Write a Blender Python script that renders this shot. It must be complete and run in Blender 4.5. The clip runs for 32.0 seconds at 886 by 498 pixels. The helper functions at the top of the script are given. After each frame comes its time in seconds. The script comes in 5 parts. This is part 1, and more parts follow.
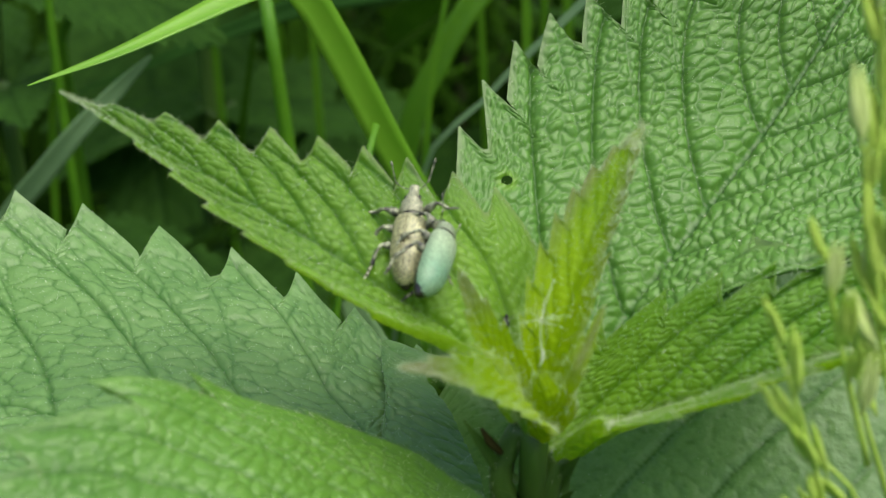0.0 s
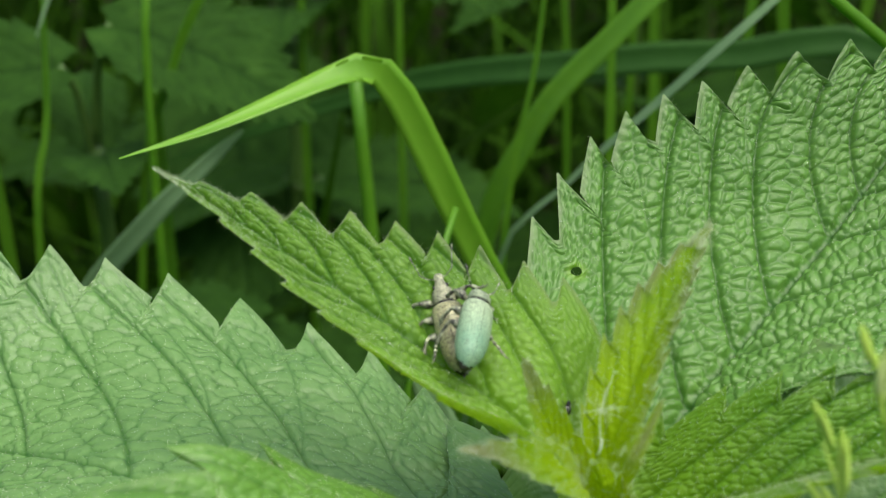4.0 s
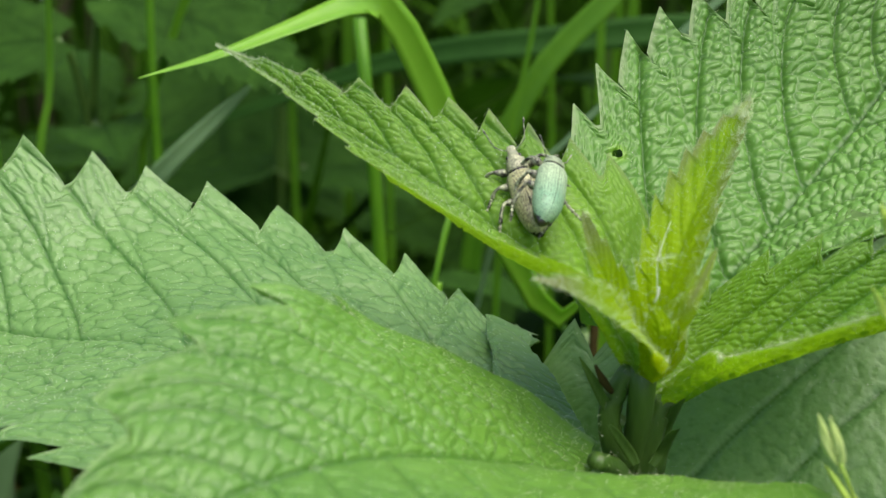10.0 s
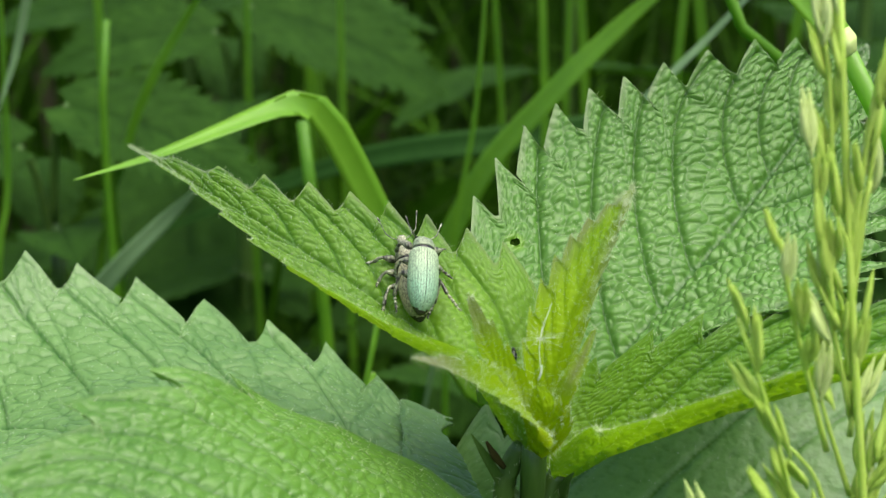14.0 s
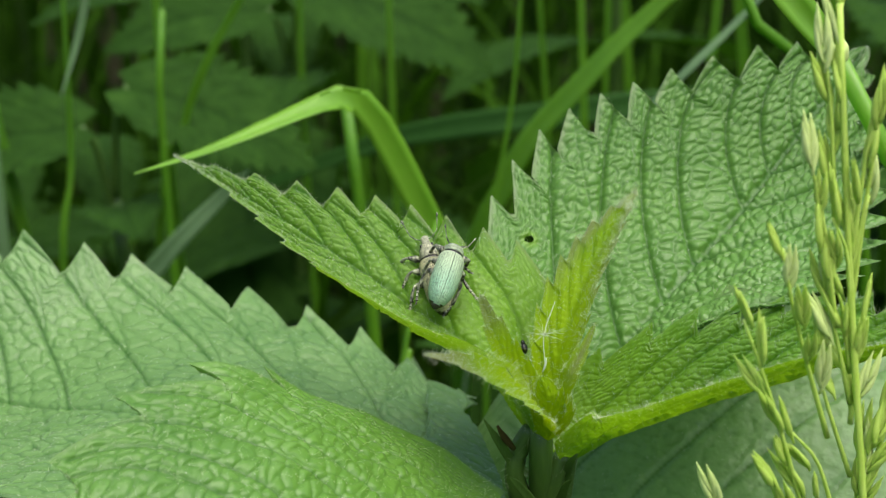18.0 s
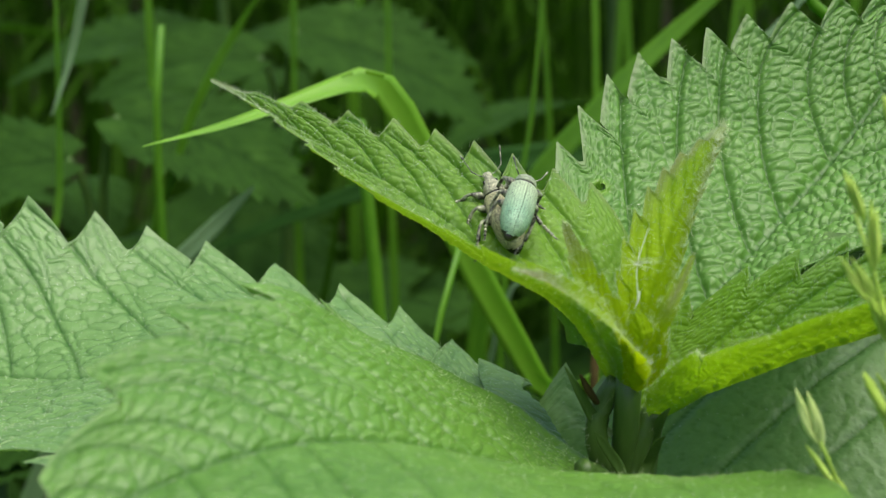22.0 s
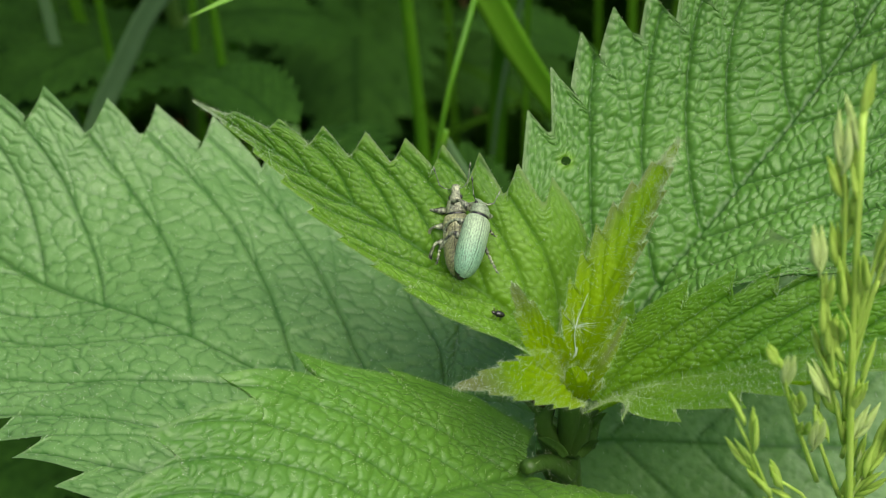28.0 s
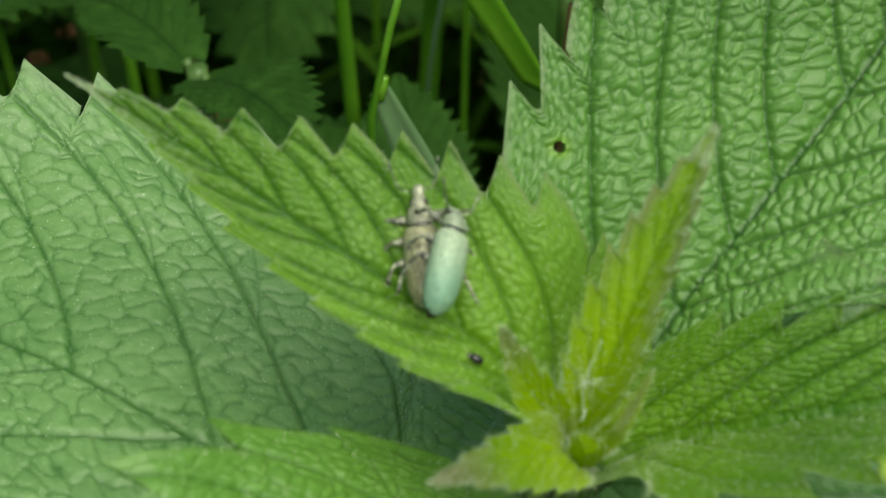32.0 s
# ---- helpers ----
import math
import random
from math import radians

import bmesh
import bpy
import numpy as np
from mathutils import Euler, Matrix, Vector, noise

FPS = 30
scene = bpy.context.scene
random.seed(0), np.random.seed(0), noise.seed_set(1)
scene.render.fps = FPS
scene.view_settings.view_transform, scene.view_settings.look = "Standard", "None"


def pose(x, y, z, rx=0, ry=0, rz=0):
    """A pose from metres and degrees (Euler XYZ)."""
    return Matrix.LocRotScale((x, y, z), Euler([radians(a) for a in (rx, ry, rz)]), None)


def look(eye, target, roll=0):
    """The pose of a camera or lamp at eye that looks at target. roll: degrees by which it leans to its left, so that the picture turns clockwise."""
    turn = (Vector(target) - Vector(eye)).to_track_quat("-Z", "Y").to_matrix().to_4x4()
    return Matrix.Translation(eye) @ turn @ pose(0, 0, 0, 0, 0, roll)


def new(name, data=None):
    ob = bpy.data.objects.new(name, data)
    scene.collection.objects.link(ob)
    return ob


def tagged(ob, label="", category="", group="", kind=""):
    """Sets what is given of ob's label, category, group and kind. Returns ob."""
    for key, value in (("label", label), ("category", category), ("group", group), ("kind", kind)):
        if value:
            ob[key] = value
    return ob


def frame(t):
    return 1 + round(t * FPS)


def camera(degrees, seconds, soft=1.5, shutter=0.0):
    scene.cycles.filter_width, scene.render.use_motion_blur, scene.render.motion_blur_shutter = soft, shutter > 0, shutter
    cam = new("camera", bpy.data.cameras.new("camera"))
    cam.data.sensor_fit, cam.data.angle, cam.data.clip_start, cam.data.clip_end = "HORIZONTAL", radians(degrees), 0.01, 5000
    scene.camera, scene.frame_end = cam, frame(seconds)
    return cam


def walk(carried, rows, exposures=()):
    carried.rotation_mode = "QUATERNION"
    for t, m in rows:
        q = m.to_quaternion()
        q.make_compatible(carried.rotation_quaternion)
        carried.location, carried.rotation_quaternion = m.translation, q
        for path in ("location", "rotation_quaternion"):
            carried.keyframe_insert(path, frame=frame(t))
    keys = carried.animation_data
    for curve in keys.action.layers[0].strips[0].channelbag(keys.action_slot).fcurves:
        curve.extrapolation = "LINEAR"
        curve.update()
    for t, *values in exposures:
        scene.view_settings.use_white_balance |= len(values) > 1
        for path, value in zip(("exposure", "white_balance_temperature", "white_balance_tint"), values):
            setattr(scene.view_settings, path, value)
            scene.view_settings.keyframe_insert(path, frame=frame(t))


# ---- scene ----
cam = camera(32, 32.0, soft=1.1)
cam.data.dof.use_dof = True
cam.data.dof.focus_distance = 0.115
cam.data.dof.aperture_fstop = 58.0
PATH = [
    (0, pose(-0.00789, -0.07765, 0.34928, 61.354, 2.040, -3.063)),
    (0.5, pose(-0.00786, -0.07790, 0.34979, 61.470, 1.894, -3.088)),
    (1, pose(-0.00762, -0.07798, 0.35060, 61.510, 1.731, -3.037)),
    (1.5, pose(-0.00864, -0.07823, 0.35118, 61.604, 1.722, -2.166)),
    (2, pose(-0.00705, -0.07835, 0.35048, 62.236, 1.783, -1.661)),
    (2.5, pose(-0.00613, -0.07803, 0.35061, 62.555, 1.497, -1.132)),
    (3, pose(-0.00564, -0.07889, 0.35064, 63.145, 1.531, -0.307)),
    (3.5, pose(-0.00650, -0.07967, 0.35145, 64.308, 1.108, 0.771)),
    (5.5, pose(-0.00849, -0.08209, 0.34986, 64.136, 0.468, 0.673)),
    (6, pose(-0.01203, -0.08205, 0.34883, 64.822, 0.060, 0.132)),
    (6.5, pose(-0.01267, -0.08097, 0.34942, 64.200, 0.556, 0.281)),
    (7, pose(-0.01491, -0.08232, 0.34725, 64.816, 0.306, -0.314)),
    (7.5, pose(-0.01312, -0.08440, 0.34784, 65.274, -0.342, -0.548)),
    (8, pose(-0.01359, -0.08426, 0.34685, 65.094, -0.174, -0.851)),
    (8.5, pose(-0.01259, -0.08521, 0.34741, 65.275, 0.153, -0.926)),
    (9, pose(-0.01404, -0.08932, 0.34604, 65.777, 0.018, -1.132)),
    (9.5, pose(-0.01106, -0.08556, 0.34656, 64.966, 0.535, -1.084)),
    (10, pose(-0.01434, -0.08890, 0.34260, 65.920, 0.528, -0.999)),
    (10.5, pose(-0.01494, -0.08832, 0.34203, 67.381, 0.614, -1.320)),
    (11, pose(-0.01568, -0.08853, 0.33957, 69.597, 0.428, -0.719)),
    (11.5, pose(-0.01721, -0.09019, 0.33840, 70.692, 0.159, -1.771)),
    (12, pose(-0.01488, -0.08799, 0.33692, 70.655, 0.495, -2.151)),
    (12.5, pose(-0.01456, -0.08855, 0.33783, 69.943, 0.560, -2.297)),
    (13, pose(-0.01217, -0.08801, 0.33830, 69.808, 1.145, -2.343)),
    (13.5, pose(-0.01139, -0.08218, 0.33940, 70.730, 1.024, -2.232)),
    (14, pose(-0.00780, -0.09496, 0.34368, 69.730, 1.383, -1.590)),
    (14.5, pose(-0.00720, -0.11365, 0.35227, 68.251, 5.356, -0.777)),
    (16.5, pose(-0.00417, -0.12040, 0.35383, 67.374, 1.578, 2.024)),
    (17, pose(-0.00311, -0.11849, 0.35538, 67.118, 2.030, 1.795)),
    (17.5, pose(-0.00204, -0.11532, 0.35860, 67.382, 2.960, 1.293)),
    (18, pose(-0.00398, -0.10331, 0.35076, 67.955, 2.412, 0.642)),
    (18.5, pose(-0.00620, -0.09171, 0.34458, 67.786, 1.920, -0.077)),
    (19, pose(-0.01002, -0.08803, 0.34266, 67.417, 2.117, -0.171)),
    (19.5, pose(-0.00803, -0.08981, 0.34182, 67.788, 2.074, -0.077)),
    (20, pose(-0.00977, -0.09220, 0.34225, 68.494, 2.230, 0.376)),
    (20.5, pose(-0.00908, -0.09273, 0.34209, 68.160, 2.688, 0.705)),
    (21, pose(-0.00786, -0.09546, 0.34080, 68.756, 2.404, 0.991)),
    (21.5, pose(-0.00826, -0.09588, 0.33498, 70.228, 2.043, 0.395)),
    (22, pose(-0.01275, -0.09571, 0.33356, 72.593, 1.571, -0.810)),
    (22.5, pose(-0.01421, -0.09602, 0.33872, 71.222, 0.857, -2.815)),
    (23, pose(-0.01382, -0.09808, 0.34502, 67.006, 0.768, -2.815)),
    (23.5, pose(-0.01291, -0.09777, 0.35121, 64.455, 0.706, -1.877)),
    (24, pose(-0.01189, -0.09607, 0.35545, 61.394, 0.878, -1.545)),
    (24.5, pose(-0.01053, -0.09308, 0.36162, 58.924, 0.797, -1.173)),
    (26.5, pose(-0.00479, -0.08370, 0.37696, 49.630, 2.454, 1.329)),
    (27, pose(-0.00519, -0.08309, 0.37993, 48.892, 2.216, 1.839)),
    (27.5, pose(-0.00306, -0.08099, 0.38157, 48.144, 2.411, 1.882)),
    (28, pose(-0.00207, -0.07859, 0.38346, 46.568, 3.047, 2.218)),
    (28.5, pose(-0.00197, -0.07585, 0.38608, 44.529, 2.935, 2.474)),
    (29, pose(-0.00060, -0.07333, 0.38792, 43.493, 3.024, 2.574)),
    (29.5, pose(-0.00142, -0.07090, 0.38990, 41.756, 2.987, 2.798)),
    (30, pose(-0.00167, -0.06890, 0.38954, 40.631, 3.596, 2.514)),
    (30.5, pose(-0.00288, -0.06635, 0.39049, 40.542, 3.368, 1.573)),
    (31, pose(-0.00223, -0.06686, 0.38747, 41.773, 2.604, 1.519)),
    (31.5, pose(-0.00604, -0.05930, 0.37629, 42.412, 1.630, 0.768)),
    (32, pose(-0.00694, -0.05247, 0.36914, 42.430, 0.695, -0.331)),
]
walk(cam, PATH, [(0, 0.63, 6500, 12), (3.5, 0.68, 6500, 12), (6, 0.84, 6600, 14), (9, 0.88, 6600, 14), (13, 0.80, 6500, 14), (14.5, 0.92, 6500, 14), (17, 0.74, 6500, 14), (24.5, 0.69, 6500, 13), (28, 0.47, 6650, 7), (32, 0.46, 6650, 6)])

# ---- light ----
world = bpy.data.worlds.new("overcast_sky")
scene.world = world
world.use_nodes = True
wn = world.node_tree.nodes
sky = wn.new("ShaderNodeTexSky")
sky.sky_type = "NISHITA"
sky.sun_disc = False
sky.sun_elevation = radians(67)
sky.sun_rotation = radians(140)
sky.air_density, sky.dust_density, sky.ozone_density = 1.0, 3.0, 1.0
wn["Background"].inputs["Strength"].default_value = 0.135
world.node_tree.links.new(sky.outputs["Color"], wn["Background"].inputs["Color"])
sun = new("sun", bpy.data.lights.new("sun", "SUN"))
sun.data.energy, sun.data.angle, sun.data.color = 3.8, radians(60), (1.0, 0.95, 0.84)
sun.matrix_world = look((0.34, -0.26, 1.20), (0, 0, 0.0))
scene.view_settings.exposure = 0.55

MM = 0.001


def V(x, y, z):
    return Vector((x, y, z)) * MM


# ---- materials ----
def material(name):
    mat = bpy.data.materials.new(name)
    mat.use_nodes = True
    nt = mat.node_tree
    return mat, nt, nt.nodes["Principled BSDF"], nt.nodes["Material Output"]


def ramp(nt, fac, stops):
    node = nt.nodes.new("ShaderNodeValToRGB")
    while len(node.color_ramp.elements) < len(stops):
        node.color_ramp.elements.new(0.5)
    for el, (pos, col) in zip(node.color_ramp.elements, stops):
        el.position, el.color = pos, (*col, 1)
    nt.links.new(fac, node.inputs["Fac"])
    return node.outputs["Color"]


def noise_tex(nt, vec, scale, detail=3.0, rough=0.55):
    node = nt.nodes.new("ShaderNodeTexNoise")
    node.inputs["Scale"].default_value, node.inputs["Detail"].default_value, node.inputs["Roughness"].default_value = scale, detail, rough
    if vec is not None:
        nt.links.new(vec, node.inputs["Vector"])
    return node.outputs["Fac"]


def mixed(nt, fac, a, b, mode="MIX"):
    node = nt.nodes.new("ShaderNodeMix")
    node.data_type, node.blend_type = "RGBA", mode
    for sock, val in (("Factor_Float", fac), ("A_Color", a), ("B_Color", b)):
        target = next(s for s in node.inputs if s.identifier == sock)
        if isinstance(val, (int, float)):
            target.default_value = val
        elif isinstance(val, tuple):
            target.default_value = (*val, 1)
        else:
            nt.links.new(val, target)
    return next(s for s in node.outputs if s.identifier == "Result_Color")


def bumped(nt, height, strength, distance):
    node = nt.nodes.new("ShaderNodeBump")
    node.inputs["Strength"].default_value, node.inputs["Distance"].default_value = strength, distance
    nt.links.new(height, node.inputs["Height"])
    return node.outputs["Normal"]


def leaf_material(name, dark, mid, light, vein_shade, through_colour, rough=0.45, glow=0.35, spec=0.5, warm=(0.145, 0.30, 0.005), fuzz=0.0):
    """Nettle blade: colour by veins, painted crease shade and noise in leaf millimetres, gloss from cells, some light
    passing through.
    """
    mat, nt, bsdf, out = material(name)
    lc = nt.nodes.new("ShaderNodeAttribute")
    lc.attribute_name = "lc"
    vn = nt.nodes.new("ShaderNodeAttribute")
    vn.attribute_name = "vein_shade"
    vec = lc.outputs["Vector"]
    big = noise_tex(nt, vec, 0.12, 4)
    fine = noise_tex(nt, vec, 1.6, 4, 0.65)
    base = ramp(nt, big, [(0.3, dark), (0.55, mid), (0.75, light)])
    base = mixed(nt, 0.45, base, ramp(nt, fine, [(0.3, dark), (0.7, light)]))
    wm = nt.nodes.new("ShaderNodeAttribute")
    wm.attribute_name = "warm"
    base = mixed(nt, wm.outputs["Fac"], base, warm)
    # dark green of the veins, which also paints the shade in the creases
    col = mixed(nt, vn.outputs["Fac"], base, mixed(nt, wm.outputs["Fac"], vein_shade, (warm[0] * 0.7, warm[1] * 0.75, warm[2] * 0.7)))
    dm = nt.nodes.new("ShaderNodeAttribute")
    dm.attribute_name = "tint"
    col = mixed(nt, dm.outputs["Fac"], col, (0.115, 0.095, 0.075))
    nt.links.new(col, bsdf.inputs["Base Color"])
    bsdf.inputs["Specular IOR Level"].default_value = spec
    bsdf.inputs["Sheen Weight"].default_value, bsdf.inputs["Sheen Roughness"].default_value = fuzz, 0.45
    rr = nt.nodes.new("ShaderNodeMapRange")
    rr.inputs["To Min"].default_value, rr.inputs["To Max"].default_value = rough - 0.1, rough + 0.15
    nt.links.new(fine, rr.inputs["Value"])
    nt.links.new(rr.outputs["Result"], bsdf.inputs["Roughness"])
    vor = nt.nodes.new("ShaderNodeTexVoronoi")
    vor.feature = "SMOOTH_F1"
    vor.inputs["Scale"].default_value = 2.6
    nt.links.new(vec, vor.inputs["Vector"])
    nrm = bumped(nt, vor.outputs["Distance"], 0.35, 0.00014)
    nb = nt.nodes.new("ShaderNodeBump")
    nb.inputs["Strength"].default_value, nb.inputs["Distance"].default_value = 0.45, 0.00012
    nt.links.new(fine, nb.inputs["Height"])
    nt.links.new(nrm, nb.inputs["Normal"])
    nt.links.new(nb.outputs["Normal"], bsdf.inputs["Normal"])
    tr = nt.nodes.new("ShaderNodeBsdfTranslucent")
    nt.links.new(mixed(nt, 0.6, base, through_colour), tr.inputs["Color"])
    mix = nt.nodes.new("ShaderNodeMixShader")
    mix.inputs["Fac"].default_value = glow
    nt.links.new(bsdf.outputs["BSDF"], mix.inputs[1])
    nt.links.new(tr.outputs["BSDF"], mix.inputs[2])
    nt.links.new(mix.outputs["Shader"], out.inputs["Surface"])
    return mat


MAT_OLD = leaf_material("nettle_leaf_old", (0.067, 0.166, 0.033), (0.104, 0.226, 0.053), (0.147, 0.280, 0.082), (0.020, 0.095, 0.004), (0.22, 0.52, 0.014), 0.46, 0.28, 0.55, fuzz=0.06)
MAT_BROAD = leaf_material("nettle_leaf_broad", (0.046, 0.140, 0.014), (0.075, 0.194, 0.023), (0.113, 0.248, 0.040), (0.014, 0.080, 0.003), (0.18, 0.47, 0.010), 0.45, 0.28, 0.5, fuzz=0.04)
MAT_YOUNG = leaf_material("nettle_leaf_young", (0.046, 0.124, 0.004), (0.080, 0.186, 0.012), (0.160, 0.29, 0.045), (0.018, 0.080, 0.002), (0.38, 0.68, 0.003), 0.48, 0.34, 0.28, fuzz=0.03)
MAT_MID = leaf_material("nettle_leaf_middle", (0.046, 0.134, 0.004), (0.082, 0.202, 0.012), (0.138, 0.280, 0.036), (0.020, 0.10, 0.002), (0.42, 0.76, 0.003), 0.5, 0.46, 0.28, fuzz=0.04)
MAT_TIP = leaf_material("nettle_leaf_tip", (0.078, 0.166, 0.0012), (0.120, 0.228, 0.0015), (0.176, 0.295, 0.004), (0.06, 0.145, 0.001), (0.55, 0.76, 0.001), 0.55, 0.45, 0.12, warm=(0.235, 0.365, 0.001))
# shade behind the main plant is put into this near-black leaf colour
MAT_BACK = leaf_material("nettle_leaf_painted_shade", (0.005, 0.023, 0.0015), (0.014, 0.049, 0.004), (0.034, 0.091, 0.011), (0.006, 0.026, 0.002), (0.05, 0.19, 0.004), 0.75, 0.18, 0.08)


def plain_material(name, a, b, scale, rough=0.5, bump=0.2, dist=0.0002, glow=None, amount=0.35, spec=0.5, metal=0.0, stretch=(1, 1, 1), vary=0.0):
    mat, nt, bsdf, out = material(name)
    tc = nt.nodes.new("ShaderNodeTexCoord")
    mp = nt.nodes.new("ShaderNodeMapping")
    mp.inputs["Scale"].default_value = stretch
    nt.links.new(tc.outputs["Object"], mp.inputs["Vector"])
    n1 = noise_tex(nt, mp.outputs["Vector"], scale, 4, 0.6)
    n2 = noise_tex(nt, mp.outputs["Vector"], scale * 7, 3, 0.6)
    col = mixed(nt, 0.35, ramp(nt, n1, [(0.3, a), (0.7, b)]), ramp(nt, n2, [(0.3, a), (0.7, b)]))
    if vary:
        geo = nt.nodes.new("ShaderNodeNewGeometry")
        hs = nt.nodes.new("ShaderNodeHueSaturation")
        mr = nt.nodes.new("ShaderNodeMapRange")
        mr.inputs["To Min"].default_value, mr.inputs["To Max"].default_value = 1 - vary, 1 + vary
        nt.links.new(geo.outputs["Random Per Island"], mr.inputs["Value"])
        nt.links.new(mr.outputs["Result"], hs.inputs["Value"])
        nt.links.new(col, hs.inputs["Color"])
        col = hs.outputs["Color"]
    nt.links.new(col, bsdf.inputs["Base Color"])
    bsdf.inputs["Roughness"].default_value, bsdf.inputs["Metallic"].default_value = rough, metal
    bsdf.inputs["Specular IOR Level"].default_value = spec
    nt.links.new(bumped(nt, n2, bump, dist), bsdf.inputs["Normal"])
    if glow:
        tr = nt.nodes.new("ShaderNodeBsdfTranslucent")
        tr.inputs["Color"].default_value = (*glow, 1)
        mix = nt.nodes.new("ShaderNodeMixShader")
        mix.inputs["Fac"].default_value = amount
        nt.links.new(bsdf.outputs["BSDF"], mix.inputs[1])
        nt.links.new(tr.outputs["BSDF"], mix.inputs[2])
        nt.links.new(mix.outputs["Shader"], out.inputs["Surface"])
    return mat


MAT_STEM = plain_material("nettle_stem", (0.030, 0.080, 0.009), (0.070, 0.145, 0.020), 300, 0.45, 0.5, glow=(0.2, 0.4, 0.03), amount=0.15, stretch=(1, 1, 0.15))
MAT_HAIR = plain_material("nettle_hair", (0.45, 0.54, 0.30), (0.64, 0.70, 0.48), 900, 0.4, 0.0, glow=(0.6, 0.75, 0.4), amount=0.4)
# near-white hair bases: their glints are painted in by the pale colour
MAT_GLINT = plain_material("hair_base_glint", (0.66, 0.76, 0.52), (0.82, 0.88, 0.70), 900, 0.18, 0.0, spec=0.7)
MAT_GRASS = plain_material("grass_blade_fresh", (0.095, 0.235, 0.012), (0.165, 0.345, 0.026), 60, 0.42, 0.3, 0.0002, (0.3, 0.7, 0.01), 0.36, 0.5, 0, (1, 1, 1), 0.12)
# meadow grass: colour darkened to carry the deep shade among the stems
MAT_MEADOW = plain_material("meadow_blades_painted_shade", (0.0025, 0.010, 0.0006), (0.019, 0.056, 0.003), 25, 0.7, 0.3, 0.0003, (0.03, 0.11, 0.002), 0.18, 0.02, 0, (1, 1, 1), 0.8)
# two darker copies of the fresh blade, with shade mixed into their greens
MAT_DEEP = plain_material("grass_blade_deep_shade", (0.008, 0.036, 0.004), (0.016, 0.060, 0.007), 60, 0.6, 0.3, 0.0002, (0.03, 0.12, 0.006), 0.1, 0.1)
MAT_SHADE = plain_material("grass_blade_painted_shade", (0.042, 0.135, 0.005), (0.088, 0.225, 0.010), 60, 0.45, 0.3, 0.0002, (0.16, 0.50, 0.006), 0.32, 0.3)
MAT_PALE = plain_material("grass_blade_pale", (0.075, 0.155, 0.058), (0.125, 0.225, 0.092), 60, 0.45, 0.3, 0.0002, (0.2, 0.42, 0.12), 0.2)
MAT_SPIKE = plain_material("grass_spikelet", (0.29, 0.46, 0.05), (0.45, 0.60, 0.13), 400, 0.45, 0.3, 0.0002, (0.6, 0.9, 0.06), 0.22, 0.35, 0, (1, 1, 1), 0.18)
MAT_AWN = plain_material("grass_floret_pale", (0.38, 0.52, 0.13), (0.54, 0.66, 0.26), 400, 0.5, 0.2, 0.0002, (0.6, 0.75, 0.3), 0.1)
# soil colour taken near black for the shade under the plants
MAT_SOIL = plain_material("soil_painted_shade", (0.004, 0.005, 0.002), (0.016, 0.016, 0.007), 14, 0.95, 0.8, 0.004, None, 0, 0.05)
MAT_BROWN = plain_material("dry_stem", (0.024, 0.020, 0.006), (0.055, 0.044, 0.012), 120, 0.85, 0.4, 0.0004, None, 0, 0.1)
MAT_LITTER = plain_material("leaf_litter", (0.07, 0.04, 0.018), (0.22, 0.12, 0.045), 60, 0.8, 0.4, 0.0005, None, 0, 0.3, 0, (1, 1, 1), 0.4)
MAT_PAPPUS = plain_material("seed_pappus", (0.62, 0.66, 0.50), (0.78, 0.8, 0.66), 900, 0.5, 0.0, glow=(0.6, 0.7, 0.4), amount=0.5)


def scale_material(name, base_a, base_b, scale_a, scale_b, cover, rough, metal, patch=13000, fore=None):
    """Weevil cuticle: dark shell under dense small metallic scales, worn in places."""
    mat, nt, bsdf, out = material(name)
    tc = nt.nodes.new("ShaderNodeTexCoord")
    mp = nt.nodes.new("ShaderNodeMapping")
    mp.inputs["Scale"].default_value = (1.0, 0.45, 1.0)
    nt.links.new(tc.outputs["Object"], mp.inputs["Vector"])
    vor = nt.nodes.new("ShaderNodeTexVoronoi")
    vor.inputs["Scale"].default_value = 9000
    nt.links.new(mp.outputs["Vector"], vor.inputs["Vector"])
    wide = noise_tex(nt, mp.outputs["Vector"], 700, 3)
    worn = noise_tex(nt, mp.outputs["Vector"], patch, 4, 0.7)
    skin = ramp(nt, wide, [(0.3, base_a), (0.7, base_b)])
    scales = ramp(nt, wide, [(0.3, scale_a), (0.7, scale_b)])
    if fore:
        sep = nt.nodes.new("ShaderNodeSeparateXYZ")
        nt.links.new(tc.outputs["Object"], sep.inputs["Vector"])
        mr = nt.nodes.new("ShaderNodeMapRange")
        mr.inputs["From Min"].default_value, mr.inputs["From Max"].default_value = -0.0022, 0.0012
        nt.links.new(sep.outputs["Y"], mr.inputs["Value"])
        scales = mixed(nt, mr.outputs["Result"], scales, fore)
    fac = ramp(nt, worn, [(cover - 0.14, (0, 0, 0)), (cover + 0.10, (1, 1, 1))])
    col = mixed(nt, fac, skin, scales)
    st = nt.nodes.new("ShaderNodeAttribute")
    st.attribute_name = "stria"
    col = mixed(nt, st.outputs["Fac"], col, skin)
    nt.links.new(col, bsdf.inputs["Base Color"])
    bsdf.inputs["Metallic"].default_value, bsdf.inputs["Roughness"].default_value = metal, rough
    nt.links.new(bumped(nt, vor.outputs["Distance"], 0.5, 0.00004), bsdf.inputs["Normal"])
    return mat


